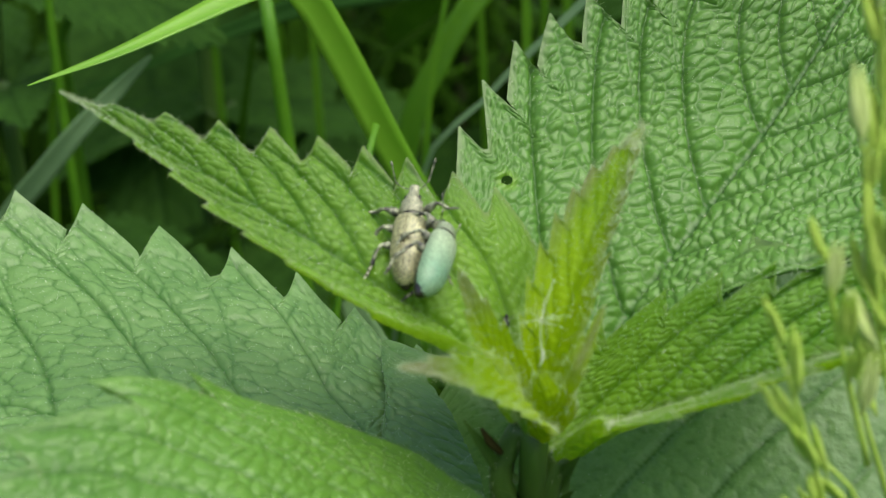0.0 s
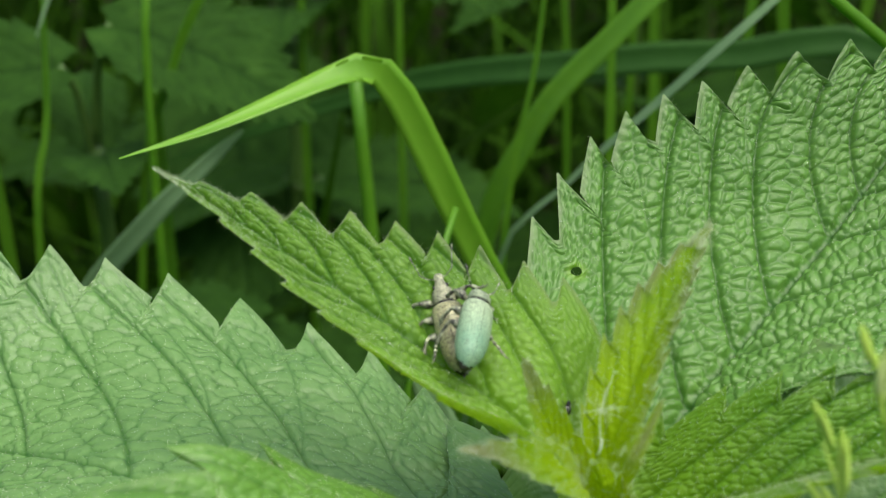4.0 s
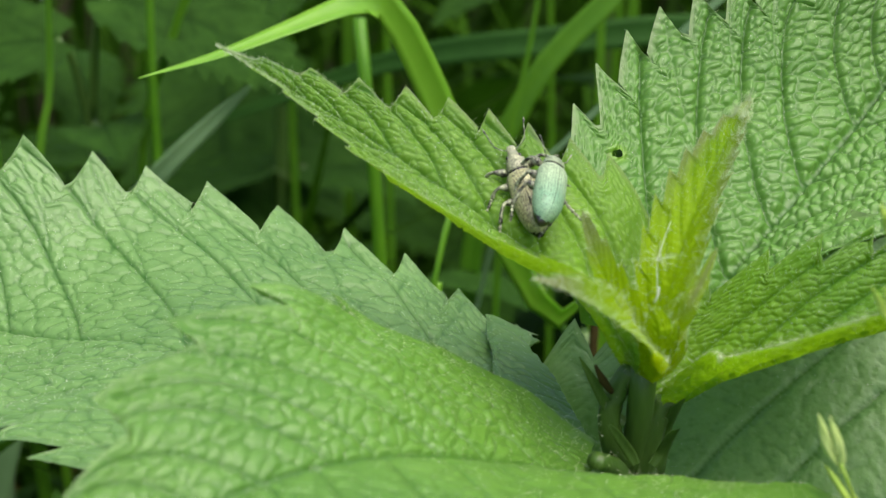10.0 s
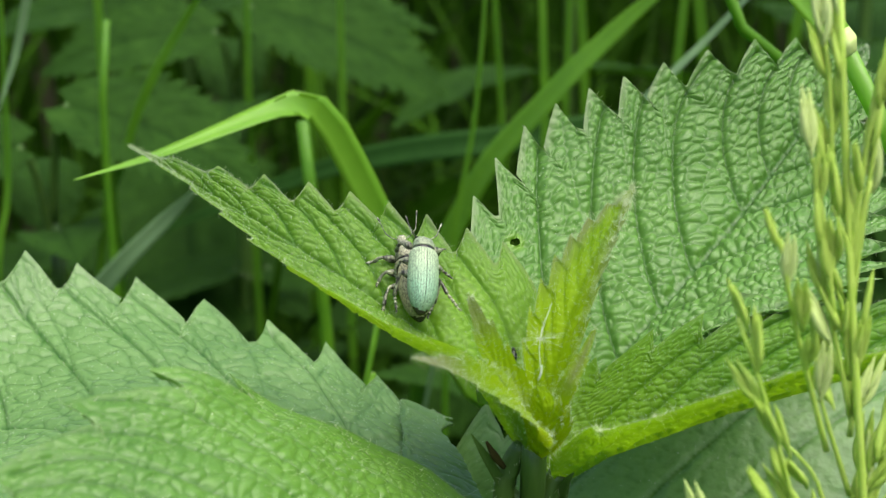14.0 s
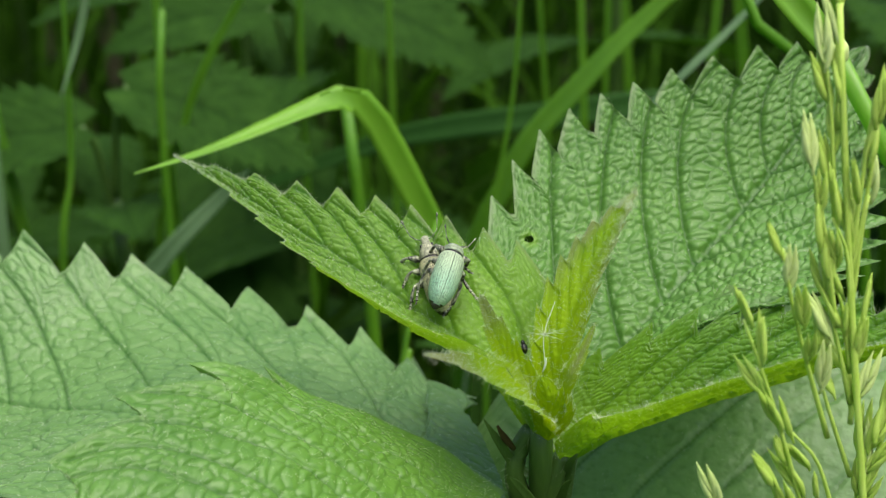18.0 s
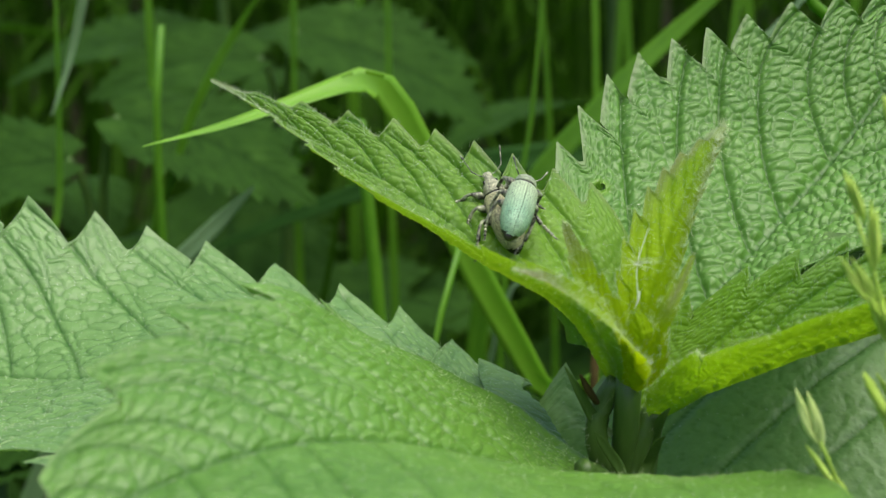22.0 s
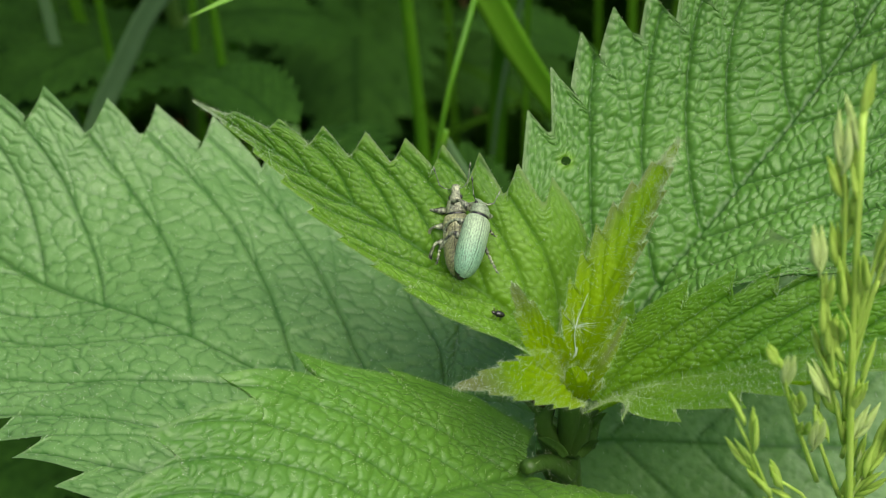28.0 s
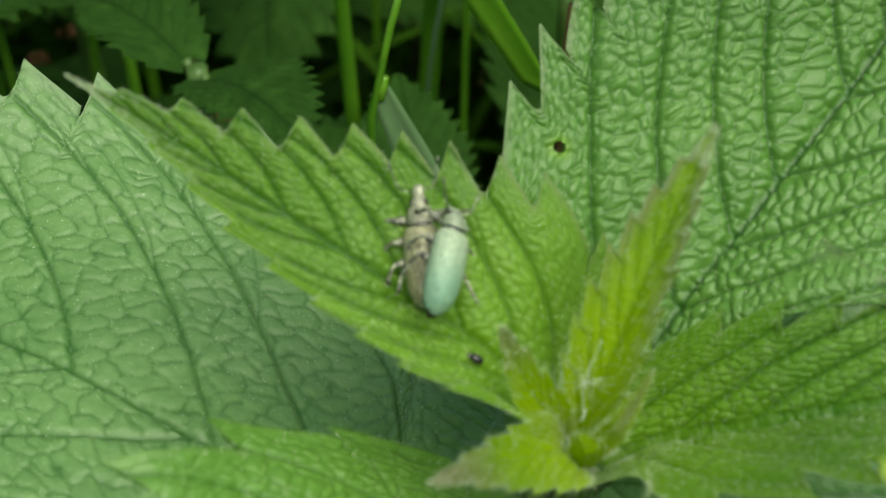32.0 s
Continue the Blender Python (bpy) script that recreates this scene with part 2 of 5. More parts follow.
MAT_GREEN = scale_material("green_scales", (0.010, 0.020, 0.012), (0.035, 0.060, 0.036), (0.115, 0.26, 0.150), (0.22, 0.36, 0.20), 0.45, 0.5, 0.08, fore=(0.33, 0.42, 0.25))
MAT_BRONZE = scale_material("bronze_scales", (0.010, 0.010, 0.006), (0.034, 0.032, 0.016), (0.28, 0.285, 0.125), (0.56, 0.58, 0.33), 0.50, 0.36, 0.1)
MAT_SAGE = scale_material("sage_scales", (0.014, 0.016, 0.010), (0.04, 0.044, 0.03), (0.18, 0.24, 0.135), (0.31, 0.385, 0.235), 0.49, 0.45, 0.1)
MAT_GREY = scale_material("grey_scales", (0.008, 0.008, 0.005), (0.024, 0.022, 0.015), (0.27, 0.295, 0.165), (0.50, 0.53, 0.34), 0.53, 0.4, 0.2)
MAT_LEG = scale_material("leg_scales", (0.005, 0.005, 0.004), (0.014, 0.014, 0.010), (0.18, 0.215, 0.115), (0.46, 0.51, 0.33), 0.56, 0.42, 0.1, 2600)
MAT_BLACK = plain_material("black_cuticle", (0.006, 0.006, 0.006), (0.016, 0.014, 0.012), 2000, 0.22, 0.2, 0.00003, None, 0, 0.6)


# ---- building helpers ----
def mesh_ob(name, verts, faces, mat, parent=None, label="", smooth=True):
    me = bpy.data.meshes.new(name)
    me.from_pydata([tuple(v) for v in verts], [], faces if isinstance(faces, list) else faces.tolist())
    if smooth:
        me.polygons.foreach_set("use_smooth", [True] * len(me.polygons))
    me.materials.append(mat)
    ob = new(name, me)
    ob.parent = parent
    if label:
        ob["label"] = label
    return ob


def empty(name, at=(0, 0, 0)):
    ob = new(name)
    ob.empty_display_size = 0.01
    ob.location = at
    return ob


def curve_points(pts, n):
    """Points and unit tangents evenly along a smooth curve through pts."""
    p = np.array([tuple(q) for q in pts], float)
    ext = np.vstack([2 * p[0] - p[1], p, 2 * p[-1] - p[-2]])
    out = []
    for i in range(1, len(ext) - 2):
        a, b, c, d = ext[i - 1], ext[i], ext[i + 1], ext[i + 2]
        for t in np.linspace(0, 1, 60, endpoint=i == len(ext) - 3):
            out.append(0.5 * (2 * b + (c - a) * t + (2 * a - 5 * b + 4 * c - d) * t**2 + (3 * b - a - 3 * c + d) * t**3))
    out = np.array(out)
    run = np.r_[0, np.cumsum(np.linalg.norm(np.diff(out, axis=0), axis=1))]
    at = np.linspace(0, run[-1], n)
    pos = np.stack([np.interp(at, run, out[:, k]) for k in range(3)], 1)
    tan = np.gradient(pos, axis=0)
    return pos, tan / np.linalg.norm(tan, axis=1)[:, None], run[-1]


def unit(a):
    return a / np.maximum(np.linalg.norm(a, axis=-1, keepdims=True), 1e-12)


def tube_data(pts, radii, seg=8, n=None, flat=1.0):
    """A closed tapering tube through pts; radii are spread evenly along it."""
    n = n or 6 * len(pts)
    pos, tan, _ = curve_points(pts, n)
    r = np.interp(np.linspace(0, 1, n), np.linspace(0, 1, len(radii)), radii)
    ref = np.array([0.31, 0.17, 0.93])
    a = unit(np.cross(tan, ref))
    b = np.cross(tan, a)
    ang = np.linspace(0, 2 * np.pi, seg, endpoint=False)
    ring = pos[:, None] + r[:, None, None] * (np.cos(ang)[None, :, None] * a[:, None] + flat * np.sin(ang)[None, :, None] * b[:, None])
    verts = ring.reshape(-1, 3)
    i, j = np.meshgrid(np.arange(n - 1), np.arange(seg), indexing="ij")
    k = (j + 1) % seg
    faces = np.stack([i * seg + j, i * seg + k, (i + 1) * seg + k, (i + 1) * seg + j], -1).reshape(-1, 4).tolist()
    faces += [list(range(seg))[::-1], list(range((n - 1) * seg, n * seg))]
    return verts, faces


def tube(name, pts, radii, mat, parent=None, seg=8, n=None, label="", flat=1.0):
    v, f = tube_data(pts, radii, seg, n, flat)
    return mesh_ob(name, v, f, mat, parent, label)


def join_data(chunks):
    verts, faces, off = [], [], 0
    for v, f in chunks:
        verts.append(np.asarray(v))
        faces += [[q + off for q in face] for face in f]
        off += len(v)
    return np.vstack(verts), faces


def soft_noise(x, y, seed=0.0):
    return (np.sin(1.7 * x + 2.3 * y + seed) + np.sin(-2.9 * x + 1.1 * y + 1.3 * seed + 1) + np.sin(0.9 * x - 3.7 * y + 2.1 * seed + 2) + np.sin(4.1 * x + 3.1 * y + 0.7 * seed)) / 4


STARTS = (0.015, 0.13, 0.25, 0.37, 0.49, 0.60, 0.70, 0.80, 0.89)
ENDS = (0.36, 0.50, 0.61, 0.71, 0.79, 0.86, 0.92, 0.96, 0.99)


def line_distance(x, y, lines):
    """Least distance of the points to a set of broken lines."""
    best = np.full(x.shape, 1e3)
    for line in lines:
        for (ax, ay), (bx, by) in zip(line[:-1], line[1:]):
            dx, dy = bx - ax, by - ay
            t = np.clip(((x - ax) * dx + (y - ay) * dy) / (dx * dx + dy * dy + 1e-9), 0, 1)
            best = np.minimum(best, np.hypot(x - ax - t * dx, y - ay - t * dy))
    return best


def cell_border(x, y, size, stretch, angle, rng):
    """Distance to the borders of irregular cells, drawn out across the side veins."""
    c, sn = math.cos(angle), math.sin(angle)
    u, v = (x * c + y * sn) / size, (-x * sn + y * c) / (size * stretch)
    u0, v0 = u.min() - 1, v.min() - 1
    nu, nv = int(u.max() - u0) + 3, int(v.max() - v0) + 3
    su = u0 + np.arange(nu)[:, None] + rng.uniform(-0.32, 0.32, (nu, nv)) + 0.5 * (np.arange(nv)[None] % 2)
    sv = v0 + np.arange(nv)[None, :] + rng.uniform(-0.32, 0.32, (nu, nv))
    iu, iv = np.clip(np.floor(u - u0).astype(int), 0, nu - 1), np.clip(np.floor(v - v0).astype(int), 0, nv - 1)
    f1, f2 = np.full(u.shape, 9.0), np.full(u.shape, 9.0)
    for du in (-2, -1, 0, 1, 2):
        for dv in (-1, 0, 1, 2):
            ju, jv = np.clip(iu + du, 0, nu - 1), np.clip(iv + dv, 0, nv - 1)
            d = np.hypot(u - su[ju, jv], v - sv[ju, jv])
            f2 = np.where(d < f1, f1, np.minimum(f2, d))
            f1 = np.minimum(f1, d)
    return (f2 - f1) * size * 0.7


def leaf_blade(mid, left, right, wl, wr, teeth=14, depth=0.2, depth_left=None, rows=8, cols=26, cell=1.15, rungs=0.9, relief=1.0, cup=0.0, lobe=0.1,
               power=(0.42, 0.85), tooth_fwd=1.0, wave=0.0, seed=0.0, shift=0.0, fine=1.0, crease=1.0, rib=0.66, quilt=0.4, dome=0.3, paint=1.0, net=0.6):
    """Verts (metres), faces, attributes of a serrated leaf. mid: points of its midrib in mm; left and right: ways to both margins, one or several along it.
    cell: length of the puffed cells along the side veins; rungs: their width over that length; dome: how far a cell rises from its border."""
    nrow = teeth * rows + 1
    rng = np.random.default_rng(int(seed * 10) + 1)
    pos, tan, length = curve_points(mid, 240)
    s = np.linspace(0, 1, nrow)
    ph = ((np.arange(nrow) + round(shift * rows)) % rows) / rows
    jag = 1 + 0.18 * np.sin(1.7 * np.floor(np.arange(nrow) / rows + shift) + seed)
    saw = np.where(ph < 0.72, (ph / 0.72) ** 0.9, ((1 - ph) / 0.28) ** 1.2)
    peak = power[0] / sum(power)
    top = peak ** power[0] * (1 - peak) ** power[1]

    def profile(q):
        return ((q + 0.012) ** power[0]) * (np.clip(1 - q, 0, 1) ** power[1]) / top
    prof = profile(s)

    lobes = lobe if isinstance(lobe, tuple) else (lobe, lobe)
    cups = cup if isinstance(cup, tuple) else (cup, cup)

    def along(q, v):
        return q * length + 0.10 * length * v ** 1.5 * profile(q) * (1 - q) - lobes[0 if side > 0 else 1] * length * v * np.exp(-q / 0.10)
    grid_s = np.linspace(0, 1, 240)
    P, L2, lc, vein_shade, edge = [], [], [], [], []
    for side, way, w in ((1, left, wl), (-1, right, wr)):
        way = np.atleast_2d(np.array(way, float))
        wsamp = np.stack([np.interp(grid_s, np.linspace(0, 1, len(way)), way[:, k]) for k in range(3)], 1)
        lat = unit(wsamp - tan * (wsamp * tan).sum(1)[:, None])
        nor = np.cross(tan, lat)
        if nor[:, 2].mean() < 0:
            nor = -nor
        v = np.linspace(0, 1, cols + 1)[None, :] ** 0.9
        dep = depth if side < 0 or depth_left is None else depth_left
        half = w * prof * (1 - dep * jag * (1 - saw) * (0.55 + 0.45 * prof) / np.maximum(prof, 0.25))
        half = np.maximum(half, w * 0.01)[:, None]
        smooth_half = (w * prof * (1 - dep * 0.45))[:, None]
        m = v ** 3
        y = v * (smooth_half * (1 - m) + half * m)
        x = along(s[:, None], v) + (saw[:, None] - 0.4) * m * tooth_fwd * 0.42 * length / teeth * prof[:, None] ** 0.5
        # side veins, and their forks on the outer side
        main, forks, last, course = [], [], 0.0, []
        for k, (q0, q1) in enumerate(zip(STARTS, ENDS)):
            q0, q1 = q0 + rng.uniform(-0.02, 0.02) * (k > 0), q1 + rng.uniform(-0.02, 0.02)
            f = np.linspace(0, 1, 10)
            q = q0 + (q1 - q0) * (0.75 * f + 0.25 * f ** 2)
            main.append(np.stack([along(q, f), f * w * profile(q) * 0.96], 1))
            course.append(along(q0 + (q1 - q0) * (0.75 * v[0] + 0.25 * v[0] ** 2), v[0]))
            count = 4 if k == 0 else (2 if k < 5 else 0)
            for j in range(count):
                f0 = (0.22 + 0.7 * (j + 0.3) / count) if k == 0 else 0.42 + 0.26 * j
                qa = q0 + (q1 - q0) * (0.75 * f0 + 0.25 * f0 ** 2)
                qb = last + (q1 - last) * (j + 0.6) / (count + 0.6)
                g = np.linspace(0, 1, 6)
                vv, qq = f0 + (0.97 - f0) * g, qa + (qb - qa) * g ** 1.2
                forks.append(np.stack([along(qq, vv), vv * w * profile(qq) * 0.96], 1))
            last = q1
        dm, df = line_distance(x, y, main), line_distance(x, y, forks)
        dv = np.minimum(dm, y)
        # cells in rungs from one side vein to the next
        gap = (course[-1] - course[0]) / (len(course) - 1)
        steps = max(1, round(gap.mean() * 0.8 / (cell * rungs)))
        course = np.array([course[0] - 3 * gap, *course, course[-1] + 2 * gap])
        order = np.r_[-3, np.arange(len(STARTS)), len(STARTS) + 1]
        band = np.stack([np.interp(x[:, j], course[:, j], order) for j in range(x.shape[1])], 1)
        wob = soft_noise(x * 0.8, y * 0.8, seed)
        dc = cell_border(0.8 * y + 0.6 * x + 0.3 * cell * wob + 40, (band * steps + 0.3 * soft_noise(x * 0.6, y * 0.7, seed + 3) + 20) * cell, cell, 1.0, 0.1, rng)
        dc = np.minimum(np.minimum(dc, df), dv + 0.04)
        ds = cell_border(x + 50, y, cell * 0.45, 1.2, 0.6, rng)
        fade = np.clip((half - y) / 0.9, 0.2, 1)
        arch = np.clip(dc / dome, 0, 1)
        puff = np.sqrt(arch * (2 - arch))
        h = relief * fade * (rib * (1 - np.exp(-dv / (0.42 * crease))) + quilt * puff * (0.85 + 0.25 * soft_noise(x * 0.9, y * 0.8, seed + 5)) + 0.07 * fine * (1 - np.exp(-ds / 0.12)) + 0.07 * soft_noise(x * 0.7, y * 0.7, seed) - 0.8)
        h = h - cups[0 if side > 0 else 1] * (y / w) ** 2 * w + wave * soft_noise(x * 0.12, y * 0.25, seed + side) * (y / w)
        u = np.clip(x / length, 0, 1) * 239
        i0 = np.clip(u.astype(int), 0, 238)
        fr = (u - i0)[..., None]

        def pick(a):
            return a[i0] * (1 - fr) + a[i0 + 1] * fr
        over = (x - np.clip(x, 0, length))[..., None]
        p3 = pick(pos) + over * pick(tan) + y[..., None] * pick(lat) + h[..., None] * pick(nor)
        P.append(p3), L2.append(pick(nor))
        lc.append(np.stack([x + seed * 13, side * y, 0 * x], -1))
        # vein lines, plus crease shade painted along the cell borders
        vein_shade.append(np.clip(paint * (0.85 * np.exp(-(dv / (0.08 + 0.08 * crease)) ** 2) + net * np.exp(-(dc / (0.05 + 0.04 * crease)) ** 2)), 0, 1))
        edge.append(y / np.maximum(half, 1e-6))
    full = [np.concatenate([a[:, :0:-1], b], 1) for a, b in ((P[0], P[1]), (L2[0], L2[1]), (lc[0], lc[1]), (vein_shade[0], vein_shade[1]), (edge[0], edge[1]))]
    verts, nors, lcs, veins, edges = full
    n2 = verts.shape[1]
    i, j = np.meshgrid(np.arange(nrow - 1), np.arange(n2 - 1), indexing="ij")
    faces = np.stack([i * n2 + j, (i + 1) * n2 + j, (i + 1) * n2 + j + 1, i * n2 + j + 1], -1).reshape(-1, 4)
    return verts.reshape(-1, 3) * MM, faces, nors.reshape(-1, 3), lcs.reshape(-1, 3), veins.ravel(), edges.ravel()


def leaf_object(data, mat, parent, label="", hole=None, tint=None, name="leaf", warm=None, rim=0.0):
    verts, faces, nors, lcs, veins, edges = data
    spot = np.zeros(len(verts))
    if hole is not None:
        d = np.linalg.norm(verts - np.array(hole[0]) * MM, axis=1)
        off = verts - verts[faces[np.nonzero((faces == np.argmin(d)).any(1))[0][0]]].mean(0)
        d = np.linalg.norm(off, axis=1)
        inside = d < hole[1] * MM
        faces = faces[~inside[faces].all(1)]
        grow = np.where(inside, hole[1] * MM / np.maximum(d, 2e-5), 1.0)
        verts = verts + off * (grow - 1)[:, None]
        ring = np.clip(2.4 - d / (hole[1] * MM), 0, 1)
    glow = np.zeros(len(verts)) if warm is None else warm(verts, edges, lcs)
    if hole is not None:
        glow = np.maximum(glow, ring * 0.45)
        veins = veins * (1 - ring)
    if rim:
        spot = rim * np.clip((edges - 0.94) / 0.06, 0, 1)
    if tint is not None:
        spot = np.maximum(spot, tint(verts, edges))
    ob = mesh_ob(name, verts, faces, mat, parent, label)
    me = ob.data
    for key, kind, val in (("lc", "FLOAT_VECTOR", lcs), ("vein_shade", "FLOAT", veins), ("tint", "FLOAT", spot), ("warm", "FLOAT", glow)):
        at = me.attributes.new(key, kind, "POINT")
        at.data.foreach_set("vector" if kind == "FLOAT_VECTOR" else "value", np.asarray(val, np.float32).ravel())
    return ob


def hair_coat(data, parent, count, size, thick, margin=0.35, rng=None, lean=0.5, name="hairs", label="fine whitish hairs", mat=None):
    """Short stiff hairs over a leaf, denser along its margin."""
    verts, faces, nors, lcs, veins, edges = data
    rng = rng or np.random.default_rng(3)
    weight = np.where(edges > 0.97, margin * 6, 1.0) * np.where(edges < 1e-6, 2.0, 1.0)
    pick = rng.choice(len(verts), count, p=weight / weight.sum())
    base = verts[pick] + rng.normal(0, 0.00004, (count, 3))
    way = unit(nors[pick] * np.sign(rng.random((count, 1)) - np.where(edges[pick] > 0.97, 0.35, 0.02)[:, None]) + lean * rng.normal(0, 1, (count, 3)))
    ln = size * MM * rng.uniform(0.4, 1.0, (count, 1))
    a = unit(np.cross(way, rng.normal(0, 1, (count, 3))))
    b = np.cross(way, a)
    r = thick * MM
    ring = [base + r * (np.cos(t) * a + np.sin(t) * b) for t in (0, 2.1, 4.2)]
    vv = np.stack([*ring, base + way * ln], 1).reshape(-1, 3)
    k = np.arange(count)[:, None] * 4
    ff = np.concatenate([k + np.array(f) for f in ((0, 1, 3), (1, 2, 3), (2, 0, 3))])
    ob = mesh_ob(name, vv, ff, mat or MAT_HAIR, parent, label, smooth=False)
    return tagged(ob, kind="stuff")


def curve_at(pts, t):
    pos, _, _ = curve_points(pts, 600)
    return np.stack([np.interp(t * 599, np.arange(600), pos[:, k]) for k in range(3)], 1)


def grass_strip(pts, widths, face, n=28, keel=0.25, long=False):
    """A grass blade as a keeled ribbon through pts (mm); face: the way its flat side looks."""
    pos, tan, _ = curve_points(pts, n)
    ctrl = np.r_[0, np.cumsum(np.linalg.norm(np.diff(np.array([tuple(q) for q in pts], float), axis=0), axis=1))]
    ctrl = ctrl / ctrl[-1]
    t = np.linspace(0, 1, n) ** 2.0 if long else np.linspace(0, 1, n)
    at = t * (n - 1)
    pos = np.stack([np.interp(at, np.arange(n), pos[:, k]) for k in range(3)], 1) if not long else curve_at(pts, t)
    tan = unit(np.gradient(pos, axis=0))
    w = np.interp(t, np.interp(np.linspace(0, 1, len(widths)), np.linspace(0, 1, len(ctrl)), ctrl), widths)[:, None]
    f = np.atleast_2d(np.array(face, float))
    f = np.stack([np.interp(t, np.interp(np.linspace(0, 1, len(f)), np.linspace(0, 1, len(ctrl)), ctrl), f[:, k]) for k in range(3)], 1)
    side = unit(np.cross(tan, f))
    nor = np.cross(side, tan)
    cols = [pos - side * w, pos - side * w * 0.5 - nor * w * keel * 0.6, pos - nor * w * keel, pos + side * w * 0.5 - nor * w * keel * 0.6, pos + side * w]
    back = [c - nor * 0.05 - nor * w * 0.03 for c in cols[::-1]]
    ring = np.stack(cols + back, 1)
    m = ring.shape[1]
    verts = ring.reshape(-1, 3) * MM
    i, j = np.meshgrid(np.arange(n - 1), np.arange(m), indexing="ij")
    k = (j + 1) % m
    faces = np.stack([i * m + j, i * m + k, (i + 1) * m + k, (i + 1) * m + j], -1).reshape(-1, 4).tolist()
    return verts, faces


# ---- ground ----
def build_ground():
    n = 90
    r = np.concatenate([np.linspace(0, 1.6, 60), np.geomspace(1.9, 60, 14)])
    ang = np.linspace(0, 2 * np.pi, n, endpoint=False)
    rr, aa = np.meshgrid(r, ang, indexing="ij")
    x, y = rr * np.cos(aa), rr * np.sin(aa) + 0.3
    z = 0.012 * soft_noise(x * 9, y * 9, 1) + 0.006 * soft_noise(x * 31, y * 29, 4) - 0.012
    verts = np.stack([x, y, z], -1).reshape(-1, 3)
    i, j = np.meshgrid(np.arange(len(r) - 1), np.arange(n), indexing="ij")
    k = (j + 1) % n
    faces = np.stack([i * n + j, (i + 1) * n + j, (i + 1) * n + k, i * n + k], -1).reshape(-1, 4)
    tagged(mesh_ob("ground", verts, faces, MAT_SOIL), "soil under the meadow plants, shade put into its dark colour", "ground", kind="structure")


build_ground()


def meadow(name, count, area, height, width, mat, seed, label):
    """A stand of bent grass blades, joined."""
    rng = np.random.default_rng(seed)
    r0, r1, a0, a1 = area
    seg = 8
    rad = np.sqrt(rng.uniform(r0 ** 2, r1 ** 2, count)) * (1 + 0.12 * rng.normal(0, 1, count))
    at = np.radians(rng.uniform(a0, a1, count))
    base = np.stack([rad * np.cos(at), 0.04 + rad * np.sin(at), np.full(count, -0.01)], 1)
    h = rng.uniform(*height, count)
    turn = rng.uniform(0, 2 * np.pi, count)
    lean = rng.uniform(0.05, 0.75, count) * h
    way = np.stack([np.cos(turn), np.sin(turn), 0 * turn], 1)
    spin = turn + rng.uniform(0.8, 2.3, count)
    side = np.stack([np.cos(spin), np.sin(spin), 0 * spin], 1)
    w = rng.uniform(*width, count)
    t = np.linspace(0, 1, seg)[None, :, None]
    droop = rng.uniform(0, 0.5, count)[:, None, None]
    p = base[:, None] + way[:, None] * (lean[:, None, None] * t ** 2.2) + np.array([0, 0, 1]) * h[:, None, None] * (t - droop * t ** 3.5)
    taper = w[:, None, None] * np.clip(1.15 - t ** 2.5, 0.04, 1)
    clear = ~((p[:, :, 2] > 0.235) & (np.hypot(p[:, :, 0], p[:, :, 1]) < 0.085)).any(1)
    p, taper, side, way = p[clear], taper[clear], side[clear], way[clear]
    count = len(p)
    sd = side[:, None] * taper
    fold = way[:, None] * taper * 0.25
    ring = np.stack([p - sd, p + fold, p + sd], 2)
    verts = ring.reshape(-1, 3)
    b, i, j = np.meshgrid(np.arange(count), np.arange(seg - 1), np.arange(2), indexing="ij")
    o = b * seg * 3 + i * 3 + j
    faces = np.stack([o, o + 1, o + 4, o + 3], -1).reshape(-1, 4)
    tagged(mesh_ob(name, verts, faces, mat), label, "grass", kind="stuff")


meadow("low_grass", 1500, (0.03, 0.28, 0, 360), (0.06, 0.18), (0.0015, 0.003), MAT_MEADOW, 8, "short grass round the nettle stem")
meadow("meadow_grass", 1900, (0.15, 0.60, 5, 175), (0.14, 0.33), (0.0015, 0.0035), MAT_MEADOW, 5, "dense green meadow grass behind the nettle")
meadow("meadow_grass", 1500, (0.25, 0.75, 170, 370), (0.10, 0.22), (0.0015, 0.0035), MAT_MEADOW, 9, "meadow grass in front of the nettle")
meadow("meadow_grass", 2600, (0.55, 1.8, -5, 185), (0.28, 0.6), (0.002, 0.0045), MAT_MEADOW, 6, "tall meadow grass further back, shade in its dark colour")
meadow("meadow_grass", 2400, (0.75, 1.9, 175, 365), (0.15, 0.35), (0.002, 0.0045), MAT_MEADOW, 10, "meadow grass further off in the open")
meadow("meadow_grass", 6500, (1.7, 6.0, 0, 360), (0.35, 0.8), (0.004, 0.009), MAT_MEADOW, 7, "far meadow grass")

# ---- the main nettle ----
nettle = tagged(empty("nettle_plant", (0, 0.002, 0)), "young stinging nettle with hairy serrated green leaves", "nettle", group="nettles")
SHIFT = np.array([0, 0.002, 0])


def local(pts):
    return [(p[0], p[1] - 2.0, p[2]) for p in pts]


